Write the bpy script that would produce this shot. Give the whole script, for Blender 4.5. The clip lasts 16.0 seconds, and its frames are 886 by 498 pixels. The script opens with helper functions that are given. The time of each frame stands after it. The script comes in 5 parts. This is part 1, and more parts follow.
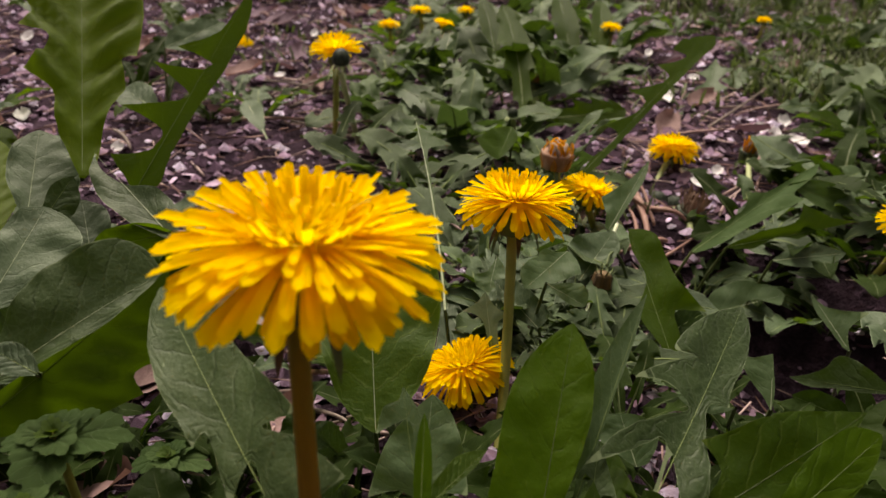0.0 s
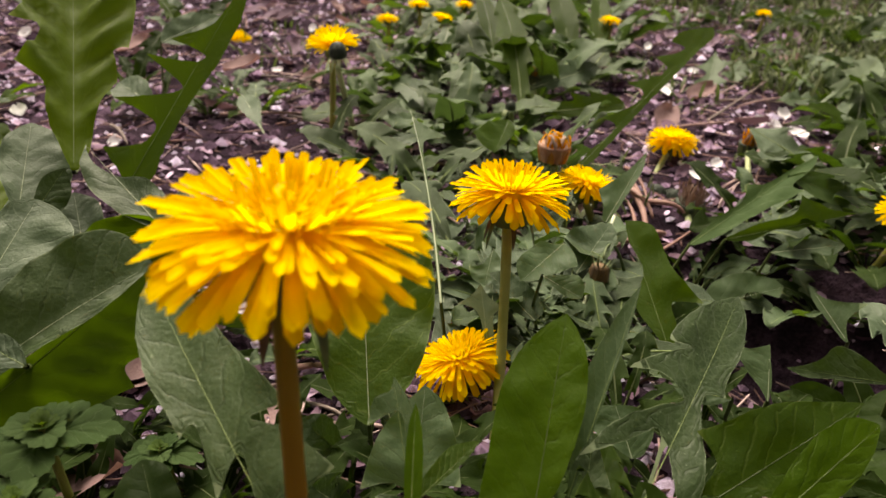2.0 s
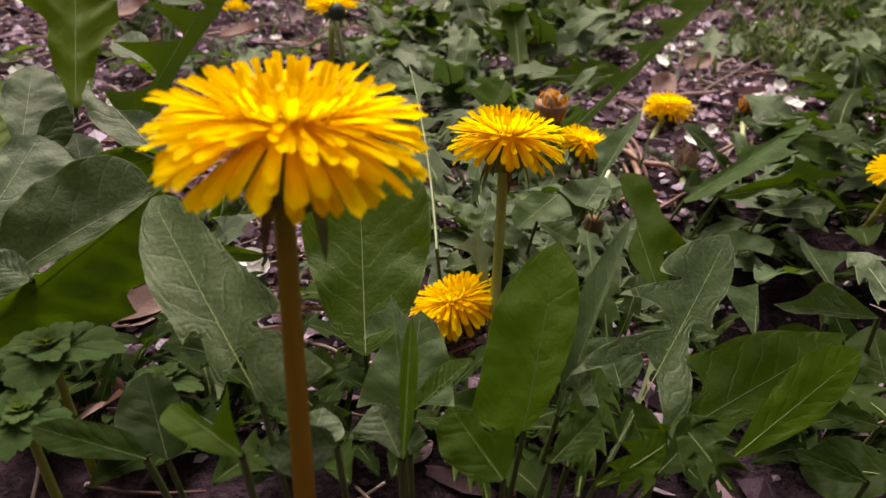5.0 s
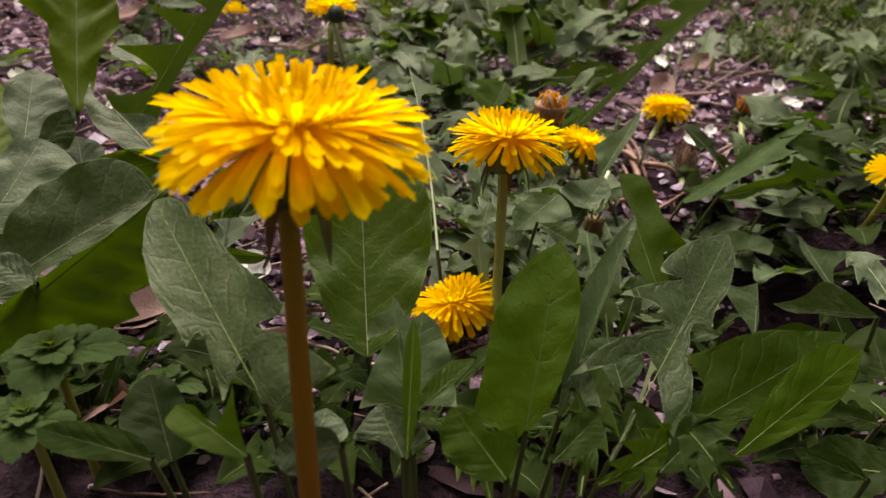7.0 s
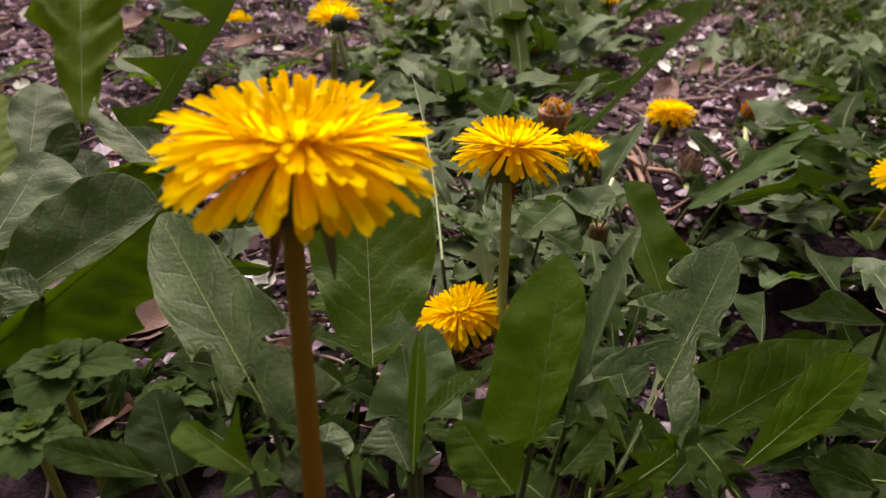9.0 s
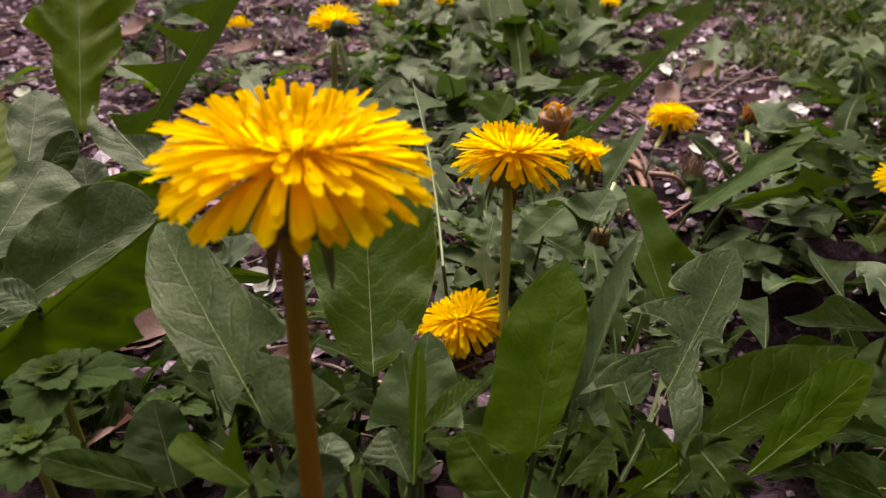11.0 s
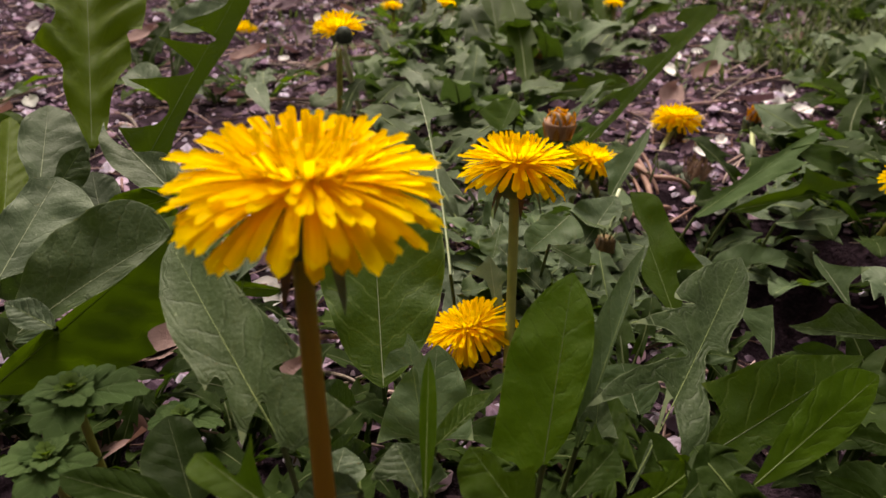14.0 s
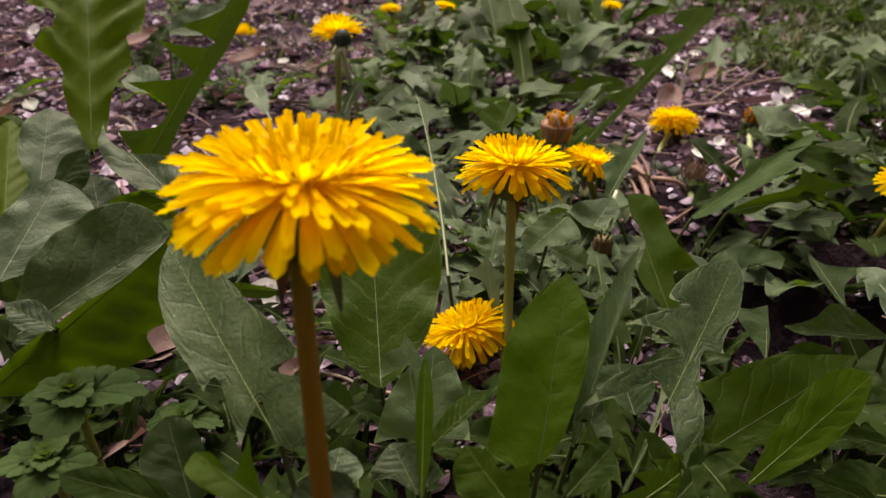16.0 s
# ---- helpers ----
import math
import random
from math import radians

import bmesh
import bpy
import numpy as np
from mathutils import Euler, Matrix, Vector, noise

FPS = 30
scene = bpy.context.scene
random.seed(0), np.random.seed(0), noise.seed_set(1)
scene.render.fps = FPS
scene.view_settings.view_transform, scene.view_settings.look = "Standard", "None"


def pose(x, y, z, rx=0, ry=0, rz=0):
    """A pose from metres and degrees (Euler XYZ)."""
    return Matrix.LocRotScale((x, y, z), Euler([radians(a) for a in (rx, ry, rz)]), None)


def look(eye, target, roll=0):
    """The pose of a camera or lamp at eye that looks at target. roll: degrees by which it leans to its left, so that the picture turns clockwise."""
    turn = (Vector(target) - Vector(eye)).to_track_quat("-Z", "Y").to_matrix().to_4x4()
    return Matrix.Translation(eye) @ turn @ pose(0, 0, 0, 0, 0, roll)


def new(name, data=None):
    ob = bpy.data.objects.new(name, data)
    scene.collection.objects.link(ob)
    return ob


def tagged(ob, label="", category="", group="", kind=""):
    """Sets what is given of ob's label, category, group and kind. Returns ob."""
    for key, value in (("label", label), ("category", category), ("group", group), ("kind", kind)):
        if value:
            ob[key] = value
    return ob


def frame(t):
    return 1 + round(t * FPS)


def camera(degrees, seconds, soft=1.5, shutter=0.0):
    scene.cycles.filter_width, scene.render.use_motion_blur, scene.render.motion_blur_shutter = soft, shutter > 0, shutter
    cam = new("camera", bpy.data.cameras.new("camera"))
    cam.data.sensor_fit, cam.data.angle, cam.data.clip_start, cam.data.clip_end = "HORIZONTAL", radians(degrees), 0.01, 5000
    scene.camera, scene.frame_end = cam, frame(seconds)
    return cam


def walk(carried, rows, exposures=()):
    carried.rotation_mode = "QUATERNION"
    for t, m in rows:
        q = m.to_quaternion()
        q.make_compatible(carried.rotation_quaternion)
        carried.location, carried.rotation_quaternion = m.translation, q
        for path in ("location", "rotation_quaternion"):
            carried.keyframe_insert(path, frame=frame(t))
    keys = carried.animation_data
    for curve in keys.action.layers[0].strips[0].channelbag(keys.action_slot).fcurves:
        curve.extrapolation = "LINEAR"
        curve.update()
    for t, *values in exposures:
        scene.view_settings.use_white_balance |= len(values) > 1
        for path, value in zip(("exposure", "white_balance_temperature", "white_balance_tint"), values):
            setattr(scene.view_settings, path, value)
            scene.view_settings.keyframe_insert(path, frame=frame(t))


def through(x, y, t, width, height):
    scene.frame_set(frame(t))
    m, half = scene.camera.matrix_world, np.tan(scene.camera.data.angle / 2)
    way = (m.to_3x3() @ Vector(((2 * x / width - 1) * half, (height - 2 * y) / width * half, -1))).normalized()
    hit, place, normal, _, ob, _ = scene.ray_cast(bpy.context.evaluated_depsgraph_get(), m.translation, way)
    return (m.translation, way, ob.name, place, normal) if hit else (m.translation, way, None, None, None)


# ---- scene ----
cam = camera(61.5, 16.0, soft=1.5)
# a phone lens this close: the nearest head is slightly soft
cam.data.dof.use_dof, cam.data.dof.focus_distance, cam.data.dof.aperture_fstop = True, 0.2, 28.0
SKY, SUN = 0.075, 3.5
EXPOSURES = [(0.0, 0.76), (0.5, 0.96), (2.0, 1.19), (2.5, 1.18), (4.0, 1.07), (6.5, 0.96), (8.5, 0.94), (11.0, 0.98), (12.0, 0.9), (16.0, 0.86)]
PATH = [
    (0.0, -0.00179, 0.00648, 0.14712, 63.862, -1.535, 0.052),
    (0.5, 0.00009, 0.00831, 0.14589, 63.776, -1.428, 0.065),
    (1.0, -0.00006, 0.00749, 0.14573, 63.624, -1.450, 0.090),
    (1.5, 0.00075, 0.00776, 0.14717, 63.472, -1.257, 0.149),
    (2.0, 0.00019, 0.00731, 0.14514, 63.612, -1.315, 0.056),
    (2.5, -0.00019, 0.00531, 0.14347, 63.325, -1.637, 0.204),
    (3.0, -0.00186, 0.00279, 0.14137, 62.931, -1.862, 0.318),
    (3.5, 0.00008, 0.00077, 0.13764, 62.704, -2.031, 0.417),
    (4.0, 0.00119, -0.00061, 0.13620, 62.397, -2.019, 0.250),
    (6.5, -0.00045, -0.00221, 0.13571, 62.503, -1.933, 0.001),
    (7.0, -0.00003, -0.00245, 0.13619, 62.527, -1.800, -0.093),
    (7.5, 0.00019, -0.00199, 0.13706, 62.608, -1.654, -0.125),
    (8.0, 0.00020, -0.00209, 0.13665, 62.727, -1.661, -0.087),
    (8.5, -0.00004, -0.00197, 0.13726, 62.811, -1.449, -0.027),
    (11.0, 0.00041, -0.00013, 0.13754, 63.174, -0.880, 0.031),
    (11.5, 0.00005, -0.00015, 0.13865, 63.198, -0.813, 0.000),
    (12.0, -0.00032, -0.00018, 0.13945, 63.236, -0.769, -0.020),
    (12.5, -0.00106, -0.00226, 0.14163, 63.291, -0.493, 0.147),
    (13.0, -0.00073, -0.00179, 0.14179, 63.268, -0.263, 0.234),
    (13.5, -0.00032, -0.00211, 0.14153, 63.140, -0.289, 0.263),
    (14.0, -0.00021, -0.00042, 0.14185, 63.000, -0.175, 0.140),
    (14.5, 0.00003, 0.00001, 0.14302, 63.000, -0.000, -0.000),
    (15.0, -0.00037, -0.00084, 0.14314, 63.036, -0.079, 0.049),
    (15.5, -0.00023, -0.00112, 0.14370, 63.068, 0.006, 0.055),
    (16.0, 0.00059, -0.00176, 0.14243, 63.145, -0.074, 0.102),
]

walk(cam, [(t, pose(x, y, z, rx, ry, rz)) for t, x, y, z, rx, ry, rz in PATH], [(t, stops, 8100, 12) for t, stops in EXPOSURES])

# ---- world and light: a dull overcast spring day, brighter ahead of the camera ----
world = bpy.data.worlds.new("overcast_sky")
scene.world = world
world.use_nodes = True
wn = world.node_tree.nodes
sky = wn.new("ShaderNodeTexSky")
sky.sky_type, sky.sun_disc = "NISHITA", False
sky.sun_elevation, sky.sun_rotation = radians(59), radians(-15)
sky.dust_density, sky.air_density, sky.ozone_density = 4.0, 1.0, 1.0
grey = wn.new("ShaderNodeHueSaturation")
grey.inputs["Saturation"].default_value = 0.08
world.node_tree.links.new(sky.outputs[0], grey.inputs["Color"])
world.node_tree.links.new(grey.outputs[0], wn["Background"].inputs["Color"])
wn["Background"].inputs["Strength"].default_value = SKY

sun = new("sun", bpy.data.lights.new("sun", "SUN"))
sun.data.energy, sun.data.angle, sun.data.color = SUN, radians(40), (1.0, 0.97, 0.93)
sun.matrix_basis = look((-0.4, 1.5, 2.6), (0, 0, 0))
tagged(sun, kind="structure")


# ---- materials ----
def nodes_of(name):
    m = bpy.data.materials.new(name)
    m.use_nodes = True
    return m, m.node_tree.nodes, m.node_tree.links, m.node_tree.nodes["Principled BSDF"]


def ramp(n, l, source, stops):
    r = n.new("ShaderNodeValToRGB")
    e = r.color_ramp.elements
    while len(e) < len(stops):
        e.new(0.5)
    for item, (at, colour) in zip(e, stops):
        item.position, item.color = at, (*colour, 1)
    l.new(source, r.inputs[0])
    return r.outputs[0]


def noise_tex(n, l, coord, scale, detail=4.0, rough=0.6):
    t = n.new("ShaderNodeTexNoise")
    t.inputs["Scale"].default_value, t.inputs["Detail"].default_value, t.inputs["Roughness"].default_value = scale, detail, rough
    l.new(coord, t.inputs["Vector"])
    return t.outputs[0]


def maths(n, l, op, a, b=None, clamp=False):
    m = n.new("ShaderNodeMath")
    m.operation, m.use_clamp = op, clamp
    for i, v in enumerate((a, b)):
        if v is None:
            continue
        if isinstance(v, (int, float)):
            m.inputs[i].default_value = v
        else:
            l.new(v, m.inputs[i])
    return m.outputs[0]


def mixed(n, l, fac, a, b, mode="MIX"):
    m = n.new("ShaderNodeMix")
    m.data_type, m.blend_type = "RGBA", mode
    for slot, v in ((0, fac), (6, a), (7, b)):
        if isinstance(v, (int, float)):
            m.inputs[slot].default_value = v
        elif isinstance(v, tuple):
            m.inputs[slot].default_value = (*v, 1)
        else:
            l.new(v, m.inputs[slot])
    return m.outputs[2]


def bumped(n, l, bsdf, height, strength, distance):
    b = n.new("ShaderNodeBump")
    b.inputs["Strength"].default_value, b.inputs["Distance"].default_value = strength, distance
    l.new(height, b.inputs["Height"])
    l.new(b.outputs[0], bsdf.inputs["Normal"])


def thin(m, n, l, bsdf, colour, amount):
    """Lets part of the light through a thin sheet."""
    t = n.new("ShaderNodeBsdfTranslucent")
    if isinstance(colour, tuple):
        t.inputs[0].default_value = (*colour, 1)
    else:
        l.new(colour, t.inputs[0])
    s = n.new("ShaderNodeMixShader")
    s.inputs[0].default_value = amount
    l.new(bsdf.outputs[0], s.inputs[1])
    l.new(t.outputs[0], s.inputs[2])
    l.new(s.outputs[0], n["Material Output"].inputs[0])


def leaf_material(name, dark, light, rib, through_colour, through=0.45, rough=0.55, teeth=7.0, gloss=0.3, veined=0.3, relief=1.0, line=22.0, cut=0.5):
    dark, light, through_colour = ((c[0] * 0.92, *c[1:]) for c in (dark, light, through_colour))
    m, n, l, p = nodes_of(name)
    uv, ob, info = n.new("ShaderNodeUVMap"), n.new("ShaderNodeTexCoord"), n.new("ShaderNodeObjectInfo")
    xyz = n.new("ShaderNodeSeparateXYZ")
    l.new(uv.outputs[0], xyz.inputs[0])
    across = maths(n, l, "ABSOLUTE", maths(n, l, "SUBTRACT", xyz.outputs[0], 0.5))
    wander = noise_tex(n, l, uv.outputs[0], 4.0)
    swept = maths(n, l, "SUBTRACT", maths(n, l, "MULTIPLY", xyz.outputs[1], teeth), maths(n, l, "MULTIPLY", across, 4.6))
    swept = maths(n, l, "ADD", swept, maths(n, l, "MULTIPLY", wander, 1.3))
    vein = maths(n, l, "PINGPONG", swept, 0.5)
    vein_line = maths(n, l, "SUBTRACT", 1.0, maths(n, l, "MULTIPLY", vein, line), True)
    net = n.new("ShaderNodeTexVoronoi")
    net.feature = "DISTANCE_TO_EDGE"
    net.inputs["Scale"].default_value = 520.0
    l.new(ob.outputs["Object"], net.inputs["Vector"])
    net_line = maths(n, l, "SUBTRACT", 1.0, maths(n, l, "MULTIPLY", net.outputs[0], 9.0), True)
    blotch = noise_tex(n, l, ob.outputs["Object"], 90.0, 5.0)
    grain = noise_tex(n, l, ob.outputs["Object"], 1400.0, 3.0)
    tone = maths(n, l, "ADD", maths(n, l, "MULTIPLY", blotch, 0.7), maths(n, l, "MULTIPLY", info.outputs["Random"], 0.36))
    body = ramp(n, l, tone, [(0.35, dark), (0.72, light)])
    speck = maths(n, l, "GREATER_THAN", noise_tex(n, l, ob.outputs["Object"], 700.0, 2.0), 0.72)
    # dark line beside each vein: the shade in the groove is put into the colour
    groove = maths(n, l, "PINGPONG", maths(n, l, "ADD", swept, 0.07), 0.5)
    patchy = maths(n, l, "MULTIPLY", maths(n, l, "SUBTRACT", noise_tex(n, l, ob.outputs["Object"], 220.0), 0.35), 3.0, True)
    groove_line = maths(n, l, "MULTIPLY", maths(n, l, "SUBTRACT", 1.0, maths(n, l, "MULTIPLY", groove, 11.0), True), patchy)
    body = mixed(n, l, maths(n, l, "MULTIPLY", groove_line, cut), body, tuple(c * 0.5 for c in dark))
    body = mixed(n, l, maths(n, l, "MULTIPLY", vein_line, veined), body, rib)
    rim = maths(n, l, "MULTIPLY", maths(n, l, "SUBTRACT", across, 0.475), 40.0, True)
    body = mixed(n, l, maths(n, l, "MULTIPLY", rim, 0.85), body, rib)
    body = mixed(n, l, maths(n, l, "MULTIPLY", net_line, 0.2 * cut), body, rib)
    body = mixed(n, l, maths(n, l, "MULTIPLY", speck, 0.45), body, rib)
    l.new(body, p.inputs["Base Color"])
    p.inputs["Roughness"].default_value = rough
    p.inputs["Specular IOR Level"].default_value = gloss
    high = maths(n, l, "ADD", maths(n, l, "SUBTRACT", maths(n, l, "MULTIPLY", maths(n, l, "MULTIPLY", vein, patchy), 0.75), maths(n, l, "MULTIPLY", groove_line, 0.4)), maths(n, l, "MULTIPLY", grain, 0.25))
    high = maths(n, l, "ADD", high, maths(n, l, "MULTIPLY", blotch, 1.8))
    bumped(n, l, p, high, 0.45, 0.0005 * relief)
    lit = mixed(n, l, maths(n, l, "MULTIPLY", blotch, 0.5), through_colour, tuple(c * 0.55 for c in through_colour))
    thin(m, n, l, p, lit, through)
    return m


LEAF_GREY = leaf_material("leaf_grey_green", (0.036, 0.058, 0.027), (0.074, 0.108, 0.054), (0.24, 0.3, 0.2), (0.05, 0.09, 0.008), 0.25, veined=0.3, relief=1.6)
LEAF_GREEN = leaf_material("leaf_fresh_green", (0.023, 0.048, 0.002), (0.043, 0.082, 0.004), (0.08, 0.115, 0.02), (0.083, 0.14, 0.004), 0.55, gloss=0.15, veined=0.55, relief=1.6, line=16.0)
# deep green copy; the shade on low inner leaves is put into this colour too
LEAF_DARK = leaf_material("leaf_deep_shaded_green", (0.012, 0.026, 0.003), (0.026, 0.047, 0.007), (0.06, 0.09, 0.03), (0.033, 0.062, 0.004), 0.45, gloss=0.1)
# brighter leaf copies: part of the light passing through is put into their base colour
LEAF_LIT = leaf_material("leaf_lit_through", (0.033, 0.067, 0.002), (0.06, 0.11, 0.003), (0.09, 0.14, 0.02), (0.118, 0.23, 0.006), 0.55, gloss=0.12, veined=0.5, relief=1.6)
LEAF_SUN = leaf_material("leaf_backlit_yellow", (0.058, 0.092, 0.005), (0.1, 0.14, 0.011), (0.15, 0.19, 0.04), (0.2, 0.3, 0.01), 0.5, gloss=0.12, veined=0.4, relief=1.6)
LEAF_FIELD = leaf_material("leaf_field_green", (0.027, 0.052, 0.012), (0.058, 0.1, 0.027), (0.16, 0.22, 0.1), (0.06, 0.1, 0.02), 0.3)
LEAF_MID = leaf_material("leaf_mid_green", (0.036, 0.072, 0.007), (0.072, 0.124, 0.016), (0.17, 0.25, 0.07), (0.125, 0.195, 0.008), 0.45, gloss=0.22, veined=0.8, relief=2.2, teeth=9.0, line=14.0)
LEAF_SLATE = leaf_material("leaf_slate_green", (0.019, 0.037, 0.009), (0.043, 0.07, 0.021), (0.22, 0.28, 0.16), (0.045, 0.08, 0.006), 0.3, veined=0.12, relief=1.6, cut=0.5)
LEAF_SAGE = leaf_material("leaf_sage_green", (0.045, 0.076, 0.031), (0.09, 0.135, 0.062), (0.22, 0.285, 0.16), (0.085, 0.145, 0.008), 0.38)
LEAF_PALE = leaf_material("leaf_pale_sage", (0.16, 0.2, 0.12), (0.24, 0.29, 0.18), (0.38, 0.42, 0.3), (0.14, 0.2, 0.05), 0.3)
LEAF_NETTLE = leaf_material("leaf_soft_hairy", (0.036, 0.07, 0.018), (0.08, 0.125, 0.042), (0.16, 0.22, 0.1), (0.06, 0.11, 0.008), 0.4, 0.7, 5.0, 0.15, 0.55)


def plain_material(name, stops, scale, rough=0.6, bump=0.4, depth=0.0006, through=None, amount=0.3, island=False, gloss=0.3):
    """A material mottled at two scales; with island, each loose piece has a tone of its own."""
    m, n, l, p = nodes_of(name)
    ob, info = n.new("ShaderNodeTexCoord"), n.new("ShaderNodeObjectInfo")
    coarse, fine = noise_tex(n, l, ob.outputs["Object"], scale, 5.0), noise_tex(n, l, ob.outputs["Object"], scale * 9, 4.0)
    tone = maths(n, l, "ADD", maths(n, l, "MULTIPLY", coarse, 0.7), maths(n, l, "MULTIPLY", fine, 0.3))
    if island:
        geo = n.new("ShaderNodeNewGeometry")
        tone = maths(n, l, "ADD", maths(n, l, "MULTIPLY", tone, 0.35), maths(n, l, "MULTIPLY", geo.outputs["Random Per Island"], 0.75))
    else:
        tone = maths(n, l, "ADD", tone, maths(n, l, "MULTIPLY", maths(n, l, "SUBTRACT", info.outputs["Random"], 0.5), 0.25))
    body = ramp(n, l, tone, stops)
    l.new(body, p.inputs["Base Color"])
    p.inputs["Roughness"].default_value = rough
    p.inputs["Specular IOR Level"].default_value = gloss
    bumped(n, l, p, maths(n, l, "ADD", fine, coarse), bump, depth)
    if through:
        thin(m, n, l, p, through, amount)
    return m


def petal_material(name, base, mid, end, through, amount=0.52):
    m, n, l, p = nodes_of(name)
    uv, info = n.new("ShaderNodeUVMap"), n.new("ShaderNodeObjectInfo")
    xyz = n.new("ShaderNodeSeparateXYZ")
    l.new(uv.outputs[0], xyz.inputs[0])
    jitter = maths(n, l, "MULTIPLY", maths(n, l, "SUBTRACT", info.outputs["Random"], 0.5), 0.25)
    along = maths(n, l, "ADD", xyz.outputs[1], jitter)
    body = ramp(n, l, along, [(0.0, base), (0.35, mid), (0.9, end)])
    streak = maths(n, l, "PINGPONG", maths(n, l, "MULTIPLY", xyz.outputs[0], 5.0), 0.5)
    body = mixed(n, l, maths(n, l, "MULTIPLY", streak, 0.2), body, mid)
    l.new(body, p.inputs["Base Color"])
    p.inputs["Roughness"].default_value = 0.62
    p.inputs["Specular IOR Level"].default_value = 0.08
    bumped(n, l, p, streak, 0.3, 0.0002)
    thin(m, n, l, p, through, amount)
    return m


PETAL = petal_material("petal_yellow", (0.84, 0.545, 0.0), (0.87, 0.6, 0.0), (0.88, 0.63, 0.0), (0.96, 0.68, 0.0), 0.58)
PETAL_CORE = petal_material("petal_deep_yellow", (0.72, 0.45, 0.0), (0.76, 0.5, 0.0), (0.78, 0.53, 0.0), (0.8, 0.52, 0.0), 0.32)
STIGMA = plain_material("stigma_gold", [(0.3, (0.7, 0.42, 0.0)), (0.7, (0.92, 0.6, 0.0))], 400, 0.6, 0.2)
PETAL_OLD = petal_material("petal_orange", (0.5, 0.18, 0.01), (0.55, 0.2, 0.01), (0.62, 0.28, 0.01), (0.7, 0.3, 0.0))
STALK = plain_material("stalk_green", [(0.3, (0.22, 0.235, 0.05)), (0.7, (0.33, 0.335, 0.1))], 120, 0.45, through=(0.32, 0.33, 0.05), amount=0.3)
STALK_PALE = plain_material("stalk_pale", [(0.3, (0.26, 0.32, 0.14)), (0.7, (0.4, 0.45, 0.24))], 120, 0.45)
RIB = plain_material("rib_pale_green", [(0.3, (0.1, 0.15, 0.035)), (0.7, (0.16, 0.21, 0.07))], 200, 0.5, 0.3)
RIB_GREY = plain_material("rib_whitish", [(0.3, (0.26, 0.31, 0.18)), (0.7, (0.38, 0.43, 0.28))], 200, 0.5, 0.3)
RIB_PALE = plain_material("rib_pale_cream", [(0.3, (0.34, 0.4, 0.25)), (0.7, (0.5, 0.55, 0.4))], 200, 0.5, 0.3)
STALK_DARK = plain_material("leaf_stalk_dark_green", [(0.3, (0.04, 0.062, 0.015)), (0.7, (0.075, 0.1, 0.03))], 200, 0.5, 0.3)
RIB_DARK = plain_material("rib_deep_green", [(0.3, (0.08, 0.13, 0.025)), (0.7, (0.13, 0.18, 0.05))], 200, 0.5, 0.3)
BRACT = plain_material("bract_green", [(0.3, (0.05, 0.075, 0.025)), (0.7, (0.11, 0.14, 0.05))], 300, 0.55)
BRACT_BROWN = plain_material("bract_brown", [(0.3, (0.05, 0.03, 0.015)), (0.7, (0.14, 0.08, 0.03))], 300, 0.6)
BRACT_PINK = plain_material("bract_pinkish", [(0.3, (0.28, 0.15, 0.1)), (0.7, (0.52, 0.34, 0.26))], 300, 0.6, through=(0.45, 0.22, 0.1), amount=0.35)
BRACT_ORANGE = plain_material("bract_withered_orange", [(0.3, (0.24, 0.09, 0.02)), (0.7, (0.5, 0.21, 0.03))], 300, 0.6)
BUD = plain_material("bud_slate_green", [(0.3, (0.014, 0.022, 0.014)), (0.7, (0.04, 0.055, 0.036))], 300, 0.6)
SOIL = plain_material("soil_dark_plum", [(0.32, (0.0063, 0.0044, 0.0061)), (0.5, (0.0227, 0.0143, 0.0211)), (0.75, (0.0820, 0.0507, 0.0772))], 60, 1.0, 0.9, 0.004, gloss=0.03)
CRUMB = plain_material("soil_crumbs", [(0.2, (0.0196, 0.0123, 0.0188)), (0.42, (0.1115, 0.0700, 0.1098)), (0.7, (0.3783, 0.2500, 0.3864)), (0.9, (0.7388, 0.6496, 0.8655))], 300, 1.0, 0.8, 0.001, island=True, gloss=0.05)
LITTER = plain_material("dead_leaf_litter", [(0.2, (0.0355, 0.0195, 0.0260)), (0.45, (0.1503, 0.0900, 0.1254)), (0.78, (0.3492, 0.2350, 0.3304)), (0.95, (0.5917, 0.4636, 0.6422))], 200, 0.9, 0.6, 0.0008, island=True, gloss=0.08)
STRAW = plain_material("dry_straw", [(0.2, (0.077, 0.0407, 0.0352)), (0.5, (0.242, 0.143, 0.1375)), (0.9, (0.528, 0.396, 0.385))], 250, 0.9, 0.5, island=True, gloss=0.1)
GRASS = plain_material("short_grass", [(0.15, (0.015, 0.026, 0.006)), (0.5, (0.045, 0.066, 0.018)), (0.9, (0.13, 0.155, 0.065))], 200, 0.6, 0.3, through=(0.085, 0.125, 0.03), amount=0.3, island=True)
FALLEN = plain_material("fallen_white_petal", [(0.3, (0.86, 0.84, 0.9)), (0.7, (0.95, 0.94, 0.97))], 150, 0.6, 0.3, through=(0.85, 0.8, 0.85), amount=0.2)
DEAD_PINK = plain_material("dead_leaf_pinkish", [(0.3, (0.14, 0.08, 0.08)), (0.7, (0.32, 0.21, 0.21))], 120, 0.8, 0.6, through=(0.3, 0.15, 0.12), amount=0.2)
